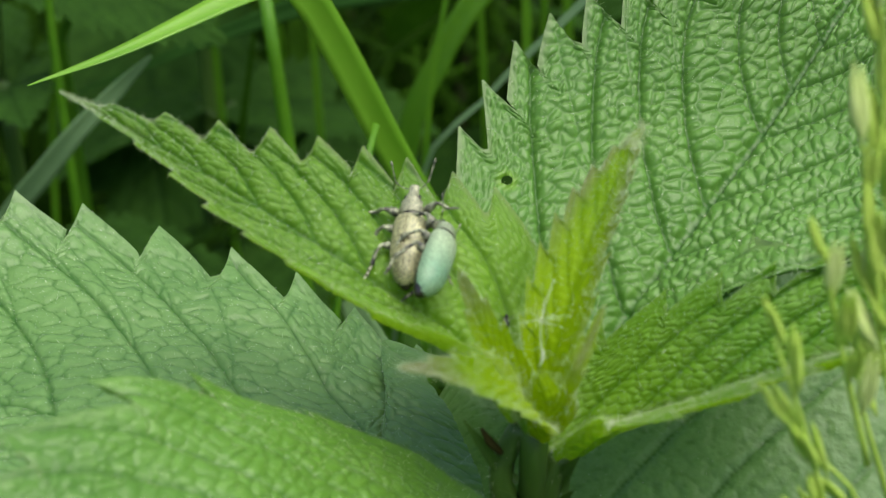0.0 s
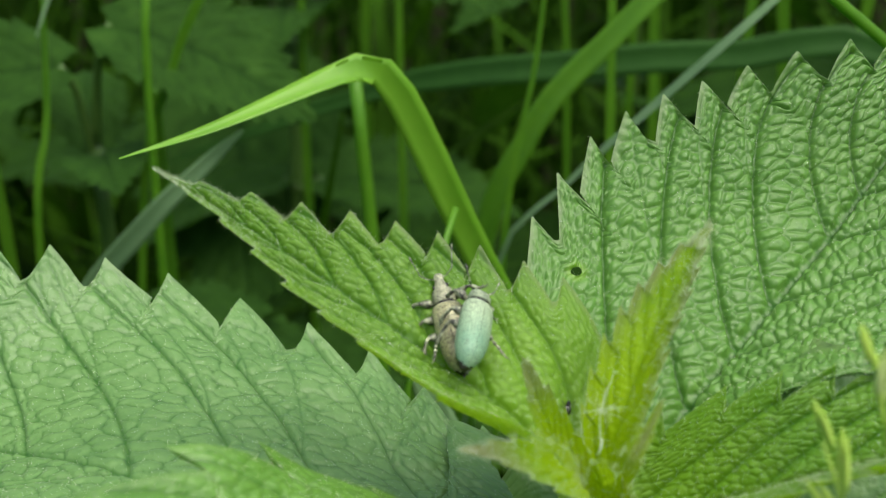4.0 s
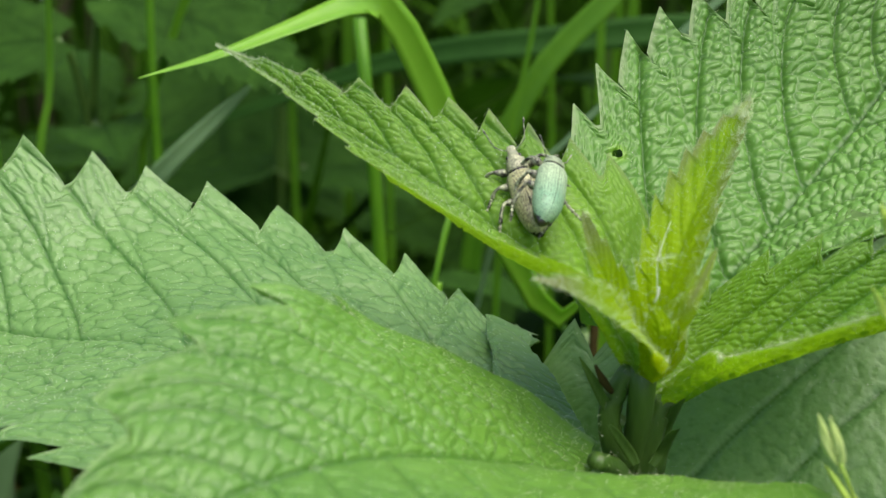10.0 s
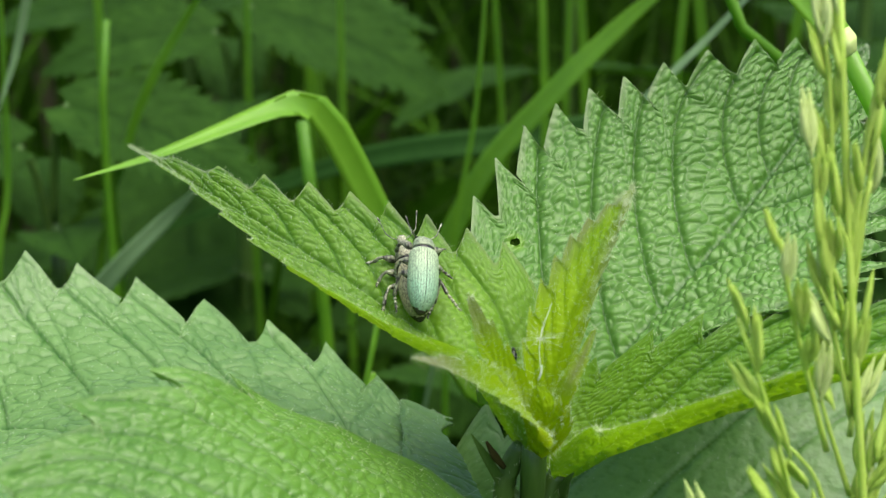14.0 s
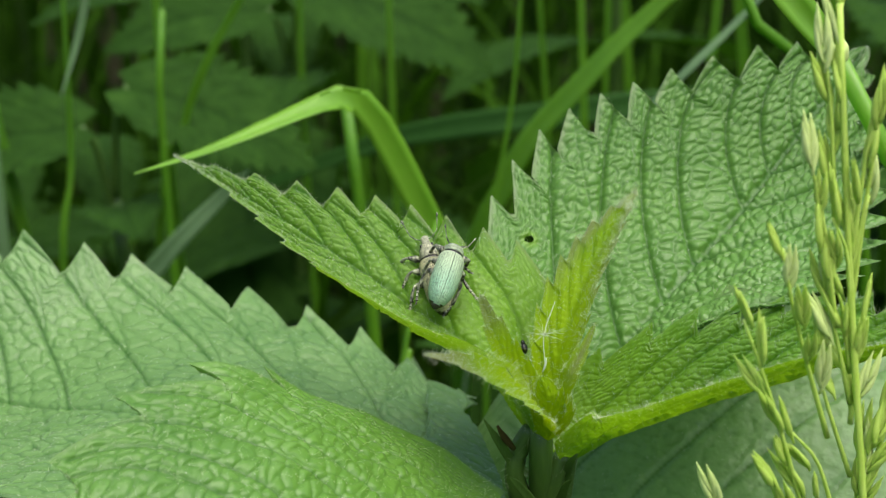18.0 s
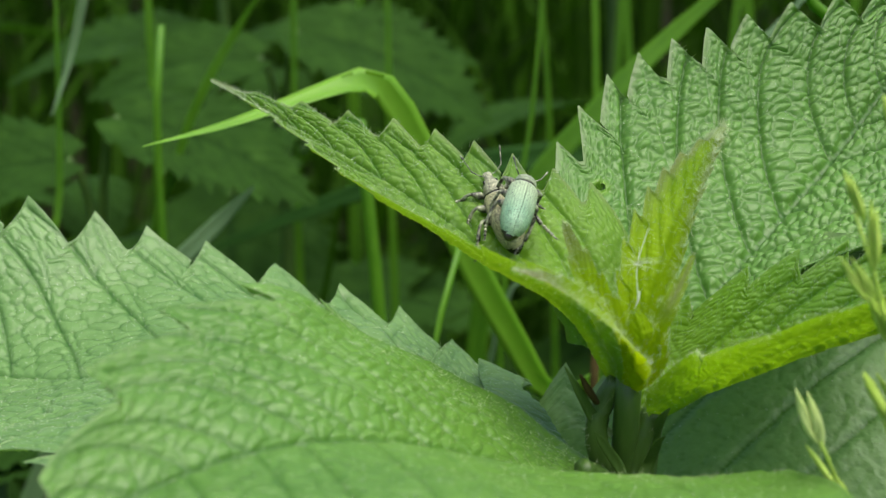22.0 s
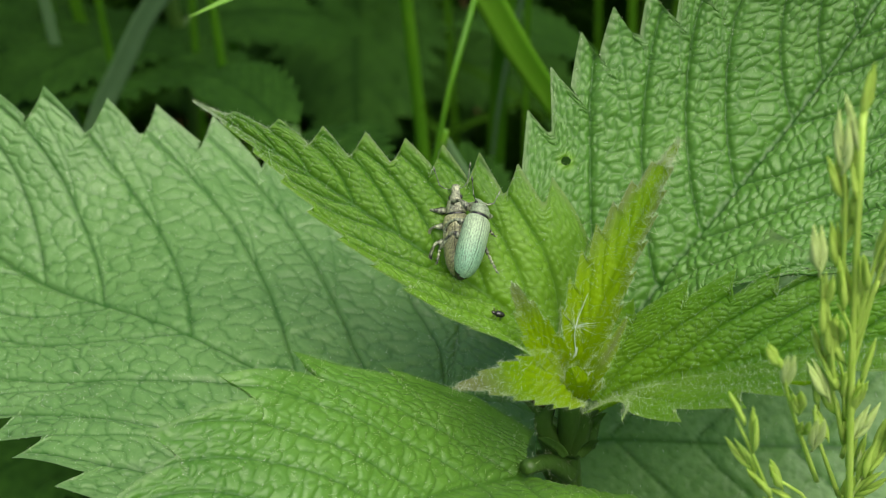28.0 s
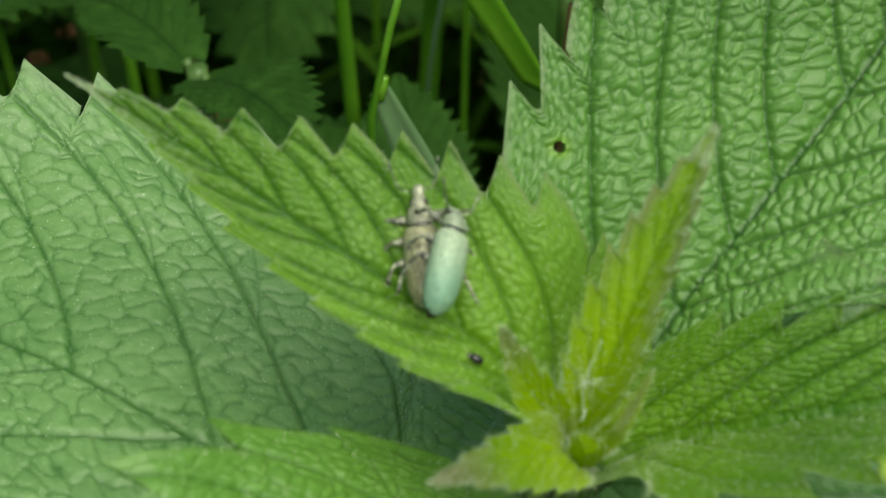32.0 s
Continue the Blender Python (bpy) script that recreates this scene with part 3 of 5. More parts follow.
def main_leaf(mat, label, coat, hole=None, tint=None, warm=None, rim=0.0, dots=0, **kw):
    data = list(leaf_blade(**kw))
    data[0] = data[0] - SHIFT
    if hole:
        hole = ((hole[0][0], hole[0][1] - 2.0, hole[0][2]), hole[1])
    ob = leaf_object(data, mat, nettle, label, hole, tint, warm=warm, rim=rim)
    if coat:
        hair_coat(data, ob, *coat)
    if dots:
        hair_coat(data, ob, dots, 0.08, 0.030, 0.2, np.random.default_rng(int(kw["seed"])), 0.4, "hair_base", "tiny hair bases, glints put into their pale colour", MAT_GLINT)
    return ob


def from_base(reach, most, centre=(0.5, -2.0, 297.0), fold=0.0, start=0.6):
    """Yellow-green that fades out from the growing point; fold paints light shining through a folded front margin."""
    def fade(verts, edges, lcs):
        d = np.linalg.norm(verts - np.array(centre) * MM, axis=1) / MM
        return np.maximum(most * np.clip(1 - d / reach, 0, 1) ** 0.8, abs(fold) * np.clip((edges - start) / 0.2, 0, 1) * (lcs[:, 1] * fold > 0))
    return fade


tube("stem", [V(*p) for p in local([(2, 3, -10), (1.5, 3, 90), (-1, 2.5, 190), (0.2, 2, 262), (-0.2, 1.0, 284), (-0.2, 0.2, 290), (0.0, 0.0, 295.4)])], [0.0022, 0.0021, 0.0020, 0.0017, 0.0014, 0.0012, 0.0009], MAT_STEM, nettle, 12, 80)


def tip_tint(verts, edges):
    """Purple-brown bloom at the end of the smallest leaf."""
    d = np.linalg.norm(verts - np.array([-7.8, -11.8, 304.7]) * MM, axis=1)
    return np.clip(1.4 - d / (4.0 * MM), 0, 1) * 0.9


def end_tint(verts, edges):
    """Purple-brown margin towards the end of the upright tip leaf."""
    far = np.clip((verts[:, 2] / MM - 303.0) / 4.0, 0, 1)
    return np.clip((edges - 0.45) / 0.5, 0, 1) * far * 0.75


def side_tint(verts, edges):
    """Brownish end of the small leaf beside the tuft."""
    return np.clip((verts[:, 2] / MM - 301.5) / 2.5, 0, 1) * 0.7


def inner_tint(verts, edges):
    """Brown inner half of the folded tip leaf."""
    return np.clip((verts[:, 2] / MM - 298.5) / 2.0, 0, 1) * np.clip(1 - edges, 0, 1) * 0.8


# upper pair
main_leaf(MAT_YOUNG, "young upright nettle leaf with toothed margin", (4200, 0.5, 0.007, 0.6), seed=1.0, warm=from_base(15, 0.75, fold=0.4), rim=0.4, dots=2600,
          mid=[(-0.6, 0.6, 293.6), (-4.0, 3.2, 298.6), (-9.0, 5.2, 302.0), (-16.0, 7.6, 306.6), (-23.0, 10.6, 310.4), (-28.2, 12.6, 312.7)],
          left=[(-0.1, -0.95, 0.3), (-0.1, -0.95, -0.1), (0, -0.93, -0.36), (0, -0.95, -0.2)],
          right=[(0.25, 0.8, 0.44), (0.1, 0.85, 0.52), (0.05, 0.86, 0.54), (0.1, 0.88, 0.4)],
          wl=7.0, wr=10.7, teeth=11, depth=0.22, depth_left=0.10, rows=34, cols=84, relief=0.9, cell=0.62, rungs=1.4, dome=0.36, rib=0.7, quilt=0.27, crease=1.0, fine=0.5, paint=0.8, cup=(-0.4, 0.0), lobe=0.05, power=(0.25, 1.3), shift=0.7)
main_leaf(MAT_MID, "young nettle leaf folded up along its midrib", (8000, 0.7, 0.007, 0.8), seed=2.0, warm=from_base(13, 0.85, (0.5, -2.0, 295.0), fold=-0.6, start=0.8), rim=0.15, dots=3600,
          mid=[(1.4, 0.6, 291.0), (5.4, 1.8, 292.6), (10.5, 1.2, 294.9), (14.0, 1.0, 296.2), (22.0, 0.8, 298.6), (30.0, 1.2, 300.0), (40.0, 2.5, 300.2)],
          left=[(-0.2, 0.6, 0.75), (-0.1, 0.66, 0.7), (0.0, 0.75, 0.6), (0.0, 0.85, 0.5)],
          right=[(-0.45, -0.75, 0.62), (-0.25, -0.8, 0.6), (-0.2, -0.8, 0.62), (-0.1, -0.82, 0.5), (0, -0.9, 0.3)],
          wl=7.0, wr=11.4, teeth=11, depth=0.24, rows=32, cols=84, relief=0.9, cell=0.7, rungs=1.4, dome=0.36, rib=0.5, quilt=0.25, crease=0.9, fine=0.5, paint=0.8, cup=(0.0, 0.12), lobe=0.06, power=(0.22, 0.9))
# second pair
main_leaf(MAT_BROAD, "broad nettle leaf with deep veins and an eaten hole", (1500, 0.5, 0.012, 0.5), hole=((-0.1, 16.6, 302.4), 0.40), seed=3.0, rim=0.3, dots=4200,
          mid=[(3.0, 4.5, 293.5), (7.0, 9.0, 296.6), (12.0, 14.2, 299.6), (19.0, 21.5, 304.0), (26.0, 29.5, 309.0), (32.5, 37.5, 312.6)],
          left=[(-0.72, 0.50, 0.42), (-0.58, 0.6, 0.50), (-0.54, 0.58, 0.60), (-0.6, 0.45, 0.62), (-0.5, 0.25, 0.72), (-0.4, 0.1, 0.75)],
          right=[(0.75, 0.30, 0.55), (0.88, 0.12, 0.40), (0.95, 0.0, 0.18), (0.95, 0.0, 0.05)],
          wl=17.5, wr=15.0, teeth=13, depth=0.20, depth_left=0.16, rows=30, cols=140, relief=1.1, cell=0.85, rungs=1.5, dome=0.5, fine=0.6, rib=0.55, quilt=0.40, crease=0.65, paint=0.8, net=0.45, lobe=(0.10, -0.28), power=(0.38, 1.08), wave=0.4, shift=0.85)
main_leaf(MAT_BROAD, "nettle leaf reaching forward with quilted surface", (2600, 0.55, 0.011, 0.8), seed=4.0, warm=from_base(30, 0.25), rim=0.1, dots=3000,
          mid=[(-3.6, -3.8, 288.6), (-9.0, -8.5, 292.6), (-16.0, -15.0, 297.2), (-23.0, -21.5, 299.6), (-31.5, -29.5, 299.6)],
          left=[(0.70, -0.6, 0.36), (0.56, -0.8, 0.10), (0.5, -0.85, 0.0), (0.4, -0.9, 0.0)], right=[(-0.5, 0.62, 0.50), (-0.5, 0.58, 0.70), (-0.62, 0.56, 0.55)],
          wl=33.0, wr=13.0, teeth=6, depth=0.16, rows=54, cols=140, relief=0.8, cell=0.95, rungs=1.5, dome=0.5, crease=0.6, fine=0.4, quilt=0.34, rib=0.3, paint=0.6, cup=(0.06, 0.22), lobe=(0.10, 0.10), power=(0.42, 0.75), wave=0.8)
# third pair
main_leaf(MAT_OLD, "large broad nettle leaf spread level, pale in skylight", (2200, 0.45, 0.012, 0.4), seed=5.0, rim=0.12, dots=9500,
          mid=[(-3.0, -2.0, 285.5), (-12.0, -2.1, 288.6), (-21.0, 2.4, 290.8), (-33.0, 9.4, 291.6), (-48.0, 18.4, 288.8), (-63.0, 28.0, 292.3), (-76.0, 34.0, 288.3)],
          left=[(-0.2, -0.95, 0.1), (-0.2, -0.95, 0.06), (-0.2, -0.95, 0.37)],
          right=[(0.72, 0.95, -0.25), (0.72, 0.95, -0.32), (0.72, 0.95, -0.07), (0.72, 0.95, 0.47), (0.72, 0.95, 1.11), (0.72, 0.95, 1.16)],
          wl=19.3, wr=28.0, shift=-0.033, teeth=14, depth=0.12, rows=32, cols=150, relief=0.62, cell=1.6, rungs=1.5, dome=0.75, crease=0.6, fine=0.5, quilt=0.44, rib=0.5, paint=1.0, net=0.85, lobe=(0.12, 0.05), power=(0.117, 0.78), wave=0.6)
main_leaf(MAT_OLD, "lower nettle leaf in shade under the upper pair", (700, 0.45, 0.014, 0.4), seed=6.0, rim=0.2, dots=1500,
          mid=[(-5.0, 12.0, 273.0), (4.0, 9.5, 276.5), (20.0, 6.5, 279.0), (40.0, 6.5, 278.0), (62.0, 9.0, 274.0)],
          left=[(-0.2, 0.75, 0.60)], right=[(0.1, -0.8, -0.5)],
          wl=24.0, wr=21.0, teeth=13, depth=0.2, rows=18, cols=90, relief=0.5, cell=1.3, rungs=0.9, crease=0.6, fine=0.5, lobe=0.12, power=(0.38, 0.72), wave=0.6)
main_leaf(MAT_OLD, "dark lower nettle leaf with grey-edged teeth", (500, 0.45, 0.014, 0.4), seed=12.0, rim=0.4, dots=800,
          mid=[(3.0, -1.0, 266.0), (10.0, -5.5, 270.5), (20.0, -10.0, 272.5), (32.0, -15.0, 271.0), (46.0, -20.0, 265.0)],
          left=[(-0.1, 0.85, 0.62)], right=[(0.3, -0.92, -0.1)],
          wl=12.0, wr=13.0, teeth=11, depth=0.24, rows=14, cols=50, relief=1.0, lobe=0.05, power=(0.3, 0.75))
# tuft of tip leaves
main_leaf(MAT_TIP, "narrow upright hairy tip leaf", (2600, 1.05, 0.007, 5.0), seed=7.0, tint=end_tint, rim=0.1, warm=from_base(12, 1.1, (0.5, -2.0, 296.0)), dots=500,
          mid=[(0.2, -0.4, 294.6), (0.8, -0.1, 298.0), (1.7, 0.9, 301.4), (3.4, 3.6, 304.6), (5.8, 7.8, 307.0), (8.3, 12.2, 308.5)],
          left=[(-0.75, 0.3, -0.1), (-0.75, 0.45, 0.1), (-0.7, 0.5, 0.2)], right=[(0.7, -0.5, 0.4), (0.7, -0.6, 0.4), (0.6, -0.6, 0.3)],
          wl=2.7, wr=2.6, teeth=9, depth=0.22, rows=18, cols=34, relief=0.6, cell=0.4, rungs=1.2, dome=0.2, quilt=0.24, rib=0.3, crease=0.6, fine=0.6, paint=0.5, cup=(-0.1, -0.15), lobe=0.0, power=(0.5, 0.95))
main_leaf(MAT_TIP, "small hairy tip leaf with purplish end", (1100, 0.7, 0.007, 4.0), tint=tip_tint, seed=8.0, warm=from_base(9, 1.0, (0.0, -4.0, 297.0)), dots=250,
          mid=[(0.2, -0.6, 294.4), (-0.8, -3.0, 298.6), (-3.0, -5.6, 301.6), (-5.6, -7.8, 303.8), (-8.2, -9.7, 305.3)],
          left=[(0.7, -0.5, -0.5), (0.55, -0.6, -0.6), (0.4, -0.7, -0.4), (0.3, -0.8, 0.0)], right=[(-0.5, 0.75, 0.35), (-0.5, 0.8, 0.3)],
          wl=2.5, wr=2.2, teeth=7, depth=0.12, rows=18, cols=30, relief=0.6, cell=0.45, dome=0.2, rib=0.4, quilt=0.22, fine=0.6, crease=0.7, paint=0.6, cup=(0.08, -0.2), lobe=0.0, power=(0.25, 0.85))
main_leaf(MAT_TIP, "tiny pointed tip leaf with brownish end", (600, 0.8, 0.007, 4.0), seed=9.0, tint=side_tint, warm=from_base(9, 1.0, (-1.0, -2.0, 297.0)),
          mid=[(-0.3, -0.2, 294.8), (-1.3, -0.4, 297.6), (-2.5, -0.3, 300.0), (-3.5, 0.1, 302.6), (-4.4, 0.5, 305.2)],
          left=[(-0.7, -0.6, 0.2)], right=[(0.8, 0.4, 0.1)], wl=1.5, wr=1.5, teeth=5, depth=0.15, rows=14, cols=18, relief=0.4, cell=0.4, dome=0.18, crease=0.6, paint=0.5, cup=(-0.15, -0.15), lobe=0.0)
main_leaf(MAT_TIP, "small hairy tip leaf at the growing point", (500, 0.7, 0.007, 4.0), seed=10.0, warm=from_base(9, 1.0, (0.5, -3.0, 296.0)),
          mid=[(0.4, -0.8, 293.6), (0.5, -2.2, 296.4), (0.3, -3.0, 298.4), (-0.2, -3.0, 300.0)],
          left=[(1, 0.2, -0.1)], right=[(-1, 0.1, 0.1)], wl=2.0, wr=1.9, teeth=5, depth=0.10, rows=14, cols=22, relief=0.5, cell=0.45, dome=0.18, rib=0.4, crease=0.6, paint=0.6, cup=(-0.2, -0.2), lobe=0.0, power=(0.35, 0.8))
main_leaf(MAT_TIP, "tiny folded tip leaf with a brown inner face", (500, 0.7, 0.007, 4.0), seed=11.0, tint=inner_tint, warm=from_base(9, 1.0, (1.0, -4.0, 297.0)),
          mid=[(0.8, -0.6, 294.8), (1.2, -2.2, 297.4), (1.9, -3.0, 299.8), (3.0, -2.2, 301.6), (4.0, -1.0, 303.2)],
          left=[(-0.4, 0.8, 0.4)], right=[(0.8, -0.5, -0.3)], wl=1.0, wr=0.7, teeth=5, depth=0.15, rows=14, cols=14, relief=0.3, cell=0.4, dome=0.18, crease=0.6, paint=0.5, lobe=0.0)


def petiole(pts, r0, r1):
    ob = tube("petiole", [V(*p) for p in local(pts)], [r0 * MM, r1 * MM], MAT_STEM, nettle, 8, 14)
    pos, tan, _ = curve_points([V(*p) for p in local(pts)], 60)
    nor = unit(np.cross(tan, np.random.default_rng(4).normal(0, 1, (60, 3))))
    hair_coat((pos + nor * r1 * MM * 0.9, None, nor, None, None, np.full(60, 0.5)), ob, 120, 0.7, 0.016, lean=0.3)


petiole([(-1.4, 0.2, 286.5), (-2.2, 0.3, 290.0), (-1.6, 0.6, 292.4), (-0.7, 0.6, 293.9)], 0.9, 0.7)
petiole([(0.2, 0.6, 286.0), (0.8, 0.5, 289.0), (1.6, 0.7, 291.4)], 1.0, 0.7)
petiole([(1.2, 2.0, 285.0), (2.2, 3.4, 290.0), (3.2, 4.8, 293.6)], 0.9, 0.6)
petiole([(-0.2, 0.6, 283.0), (-1.8, -1.8, 287.4), (-3.6, -4.1, 289.7)], 0.9, 0.6)
petiole([(-0.4, 2.0, 278.0), (-1.4, 1.4, 282.0), (-2.4, 1.1, 284.6)], 1.0, 0.7)
petiole([(0.8, 1.6, 259.0), (1.8, 0.4, 263.0), (3.0, -1.0, 266.1)], 1.0, 0.7)
petiole([(0.2, 2.2, 262.0), (-2.0, 7.0, 269.0), (-5.0, 12.0, 273.1)], 1.0, 0.7)
for sx, sy, sz, ex, ey, ez in ((-2.2, 0.0, 291, -4.4, -0.8, 295.4), (1.6, 0.2, 289.6, 2.6, -0.8, 292.2), (-1.0, -1.4, 288.6, -2.6, -2.6, 291.4), (1.2, -1.2, 288.4, 2.0, -2.6, 291.0)):
    v, f = grass_strip(local([(sx * 0.5, sy, sz - 1), (sx, sy, sz), (ex * 0.8, ey * 0.8, (sz + ez) / 2 + 0.5), (ex, ey, ez)]), [0.3, 0.4, 0.3, 0.05], (0, -1, 0.4), 12)
    mesh_ob("stipule", v, f, MAT_STEM, nettle, "small narrow stipule at the node")
v, f = tube_data([V(*p) for p in local([(-2.2, -0.4, 292.6), (-2.9, -0.8, 293.8), (-3.4, -1.0, 294.9)])], [0.0002, 0.0003, 0.0001], 8, 10)
mesh_ob("bud", v, f, MAT_BROWN, nettle, "small brownish bud at the node")


# ---- plants behind ----
def blade(pts, widths, face, mat=None, label="bright green grass blade", group="grass blades"):
    base = Vector(pts[-1]) * MM
    v, f = grass_strip(pts, widths, face, 60, 0.25, True)
    ob = mesh_ob("grass", v - np.array(base), f, mat or MAT_GRASS)
    ob.location = base
    return tagged(ob, label, "grass", group=group)


bent = blade([(-39.6, 42.0, 301.0), (-33.0, 47.0, 301.6), (-27.0, 52.0, 302.6), (-22.0, 56.8, 303.3), (-18.8, 60.2, 302.8), (-16.4, 62.2, 299.3), (-13.4, 63.5, 292.0), (-8.6, 65.0, 280.0), (-1.0, 67.0, 264.0), (8, 71, 240), (24.0, 76.0, -8.0)],
      [0.05, 0.6, 1.0, 1.3, 1.5, 1.65, 1.7, 1.65, 1.3, 1.1, 1.1], [(-0.2, -0.5, 0.85), (-0.2, -0.5, 0.85), (-0.2, -0.6, 0.8), (-0.2, -0.75, 0.65), (0.1, -0.95, 0.35), (0.3, -0.95, 0.15), (0.2, -0.98, 0.1), (0, -1, 0.1), (0, -1, 0), (0, -1, 0), (0, -1, 0)], label="bright green grass blade bent over behind the nettle leaf")
blade([(36, 117, 310), (22, 120, 297), (12, 120, 287), (0, 122, 271), (-8, 124, 240), (-14, 126, 120), (-14, 126, -8)], [0.1, 1.3, 1.7, 1.8, 1.7, 1.6, 1.6], (-0.5, -0.8, 0.3), MAT_SHADE, "broad green grass blade leaning across, shade in its colour")
blade([(44, 90, 318), (31, 95, 302), (25, 95, 296), (14, 98, 284), (4, 102, 272), (-5, 106, 256), (-12, 110, 190), (-14, 110, -8)], [0.1, 0.5, 0.6, 0.6, 0.4, 0.4, 0.4, 0.4], (-0.5, -0.6, 0.6), MAT_PALE, "thin pale grey-green grass blade")
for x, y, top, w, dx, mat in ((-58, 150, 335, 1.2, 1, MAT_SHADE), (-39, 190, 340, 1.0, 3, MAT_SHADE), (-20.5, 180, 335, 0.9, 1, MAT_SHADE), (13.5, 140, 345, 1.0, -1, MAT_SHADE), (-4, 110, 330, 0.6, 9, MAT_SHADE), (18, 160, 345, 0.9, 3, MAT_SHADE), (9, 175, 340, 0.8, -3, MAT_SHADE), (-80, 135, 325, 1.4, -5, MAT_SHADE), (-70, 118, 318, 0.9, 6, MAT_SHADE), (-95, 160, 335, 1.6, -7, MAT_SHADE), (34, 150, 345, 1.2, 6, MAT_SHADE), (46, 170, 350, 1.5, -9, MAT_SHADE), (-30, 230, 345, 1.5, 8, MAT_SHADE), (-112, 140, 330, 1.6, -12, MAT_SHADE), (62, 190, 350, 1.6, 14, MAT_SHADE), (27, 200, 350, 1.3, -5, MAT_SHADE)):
    blade([(x + dx, y + 5, top), (x + dx * 0.6, y + 2, top - 40), (x, y, 250), (x - dx * 0.2, y, 130), (x - dx * 0.3, y, -8)], [0.15, w * 0.55, w * 0.75, w * 0.8, w * 0.7], (0.2 * (dx % 3 - 1), -0.95, 0.2), mat, "upright green grass blade, shade in its colour")
blade([(-60, 166, 250), (-26, 160, 264), (-10, 155, 269), (7, 150, 272), (30, 145, 275), (60, 140, 272), (90, 140, 200), (96, 140, -8)], [0.3, 1.6, 2.2, 2.4, 2.4, 2.2, 1.8, 1.5], (0, -0.9, 0.42), MAT_DEEP, "dark green grass blade lying sideways, shade in its colour")
blade([(-36, 98, 282), (-41, 100, 277), (-50, 101, 268), (-62, 104, 252), (-78, 106, 215), (-94, 108, 120), (-100, 108, -8)], [0.2, 1.0, 1.4, 1.6, 1.6, 1.6, 1.6], (0.3, -0.8, 0.5), MAT_PALE, "broad bluish grass blade")
blade([(-36, 128, 304), (-41, 130, 297), (-46, 130, 289), (-51, 131, 278), (-58, 132, 252), (-66, 133, 150), (-68, 133, -8)], [0.1, 0.6, 0.7, 0.6, 0.6, 0.6, 0.6], (0.3, -0.8, 0.5), MAT_SHADE, "thin green grass blade, shade in its colour")
blade([(-66, 118, 288), (-63, 120, 296), (-60, 120, 306), (-58, 121, 318), (-59, 122, 330), (-66, 125, 336), (-74, 127, 322), (-82, 128, 250), (-86, 128, -8)], [0.1, 0.5, 0.7, 0.8, 0.9, 0.9, 0.9, 0.9, 0.9], (0.2, -0.9, 0.3), MAT_PALE, "pale drooping grass blade")
blade([(-13.4, 56.0, 272.6), (-10.5, 54, 266), (-6.5, 51, 258), (-2, 48, 246), (2, 48, 120), (2, 48, -8)], [1.0, 1.7, 1.7, 1.7, 1.6, 1.5], (-0.2, -0.55, 0.8), MAT_PALE, "grey-green folded grass blade low behind the nettle")
for pts, r, lab in (([(-9.2, 63, 287), (-11, 60, 282), (-13.2, 56, 272.6), (-15, 54, 240), (-16, 52, -8)], (0.35, 0.5, 0.55, 0.6, 0.8), "thin green grass stalk, shade in its colour"),
               ([(22, 62, 320), (27, 60, 308), (30, 60, 305), (40, 62, 280), (44, 70, 120), (46, 70, -8)], (0.6, 0.6, 0.6, 0.7, 0.8, 0.9), "thin green grass stalk, shade in its colour"),
               ([(-50, 120, 300), (-52, 118, 270), (-54, 118, 120), (-54, 118, -8)], (0.5, 0.9, 1.1, 1.2), "thin green grass stalk, shade in its colour"),
               ([(-22, 100, 290), (-20, 98, 250), (-18, 98, 120), (-18, 98, -8)], (0.8, 1.2, 1.5, 1.6), "dark green plant stem, shade in its colour"),
               ([(5, 64, 276), (4, 62, 255), (2, 60, 120), (2, 60, -8)], (0.5, 0.7, 0.9, 0.9), "thin brown dry grass stem")):
    v, f = tube_data([V(*p) for p in pts], [q * MM for q in r], 8, 30)
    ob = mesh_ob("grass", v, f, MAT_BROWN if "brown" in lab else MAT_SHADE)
    tagged(ob, lab, "grass", group="grass stalks")
    if pts[0][0] == -9.2:
        mesh_ob("node", *tube_data([V(-12.9, 56.5, 273.9), V(-13.3, 56.0, 272.6), V(-13.5, 55.9, 271.6)], [0.00045, 0.0006, 0.0005], 10, 10), MAT_GRASS, ob, "yellowish swollen joint")


def jointed_stalk():
    """A stout grass stem with a node, beside the broad leaf."""
    root = tagged(empty("jointed_grass_stem", V(47, 20, 0)), "stout bright green grass stem with a node", "grass", group="grass stalks")
    o = Vector((47, 20, 0))

    def at(p):
        return (Vector(p) - o) * MM
    tube("lower_stem", [at((25.8, 22, 316.4)), at((30.2, 22, 308.0)), at((34.2, 22, 300.0)), at((42, 21, 270)), at((47, 20, 120)), at((47, 20, -8))], [0.0008, 0.0008, 0.0009, 0.001, 0.001], MAT_GRASS, root, 8, 30)
    tube("node", [at((26.2, 22, 315.6)), at((25.7, 22, 316.5)), at((25.3, 22, 317.3))], [0.0008, 0.00125, 0.001], MAT_AWN, root, 10, 8, "pale swollen node")
    v, f = grass_strip([np.array(q) - np.array(o) for q in ((25.6, 21.7, 316.8), (22.5, 21.5, 320.5), (19.2, 21.5, 325), (14.0, 22, 333), (6, 24, 346), (-2, 28, 352))], [1.1, 1.35, 1.4, 1.4, 1.0, 0.1], (0.2, -1, 0.2), 24, 0.5)
    mesh_ob("sheath", v, f, MAT_GRASS, root)


jointed_stalk()


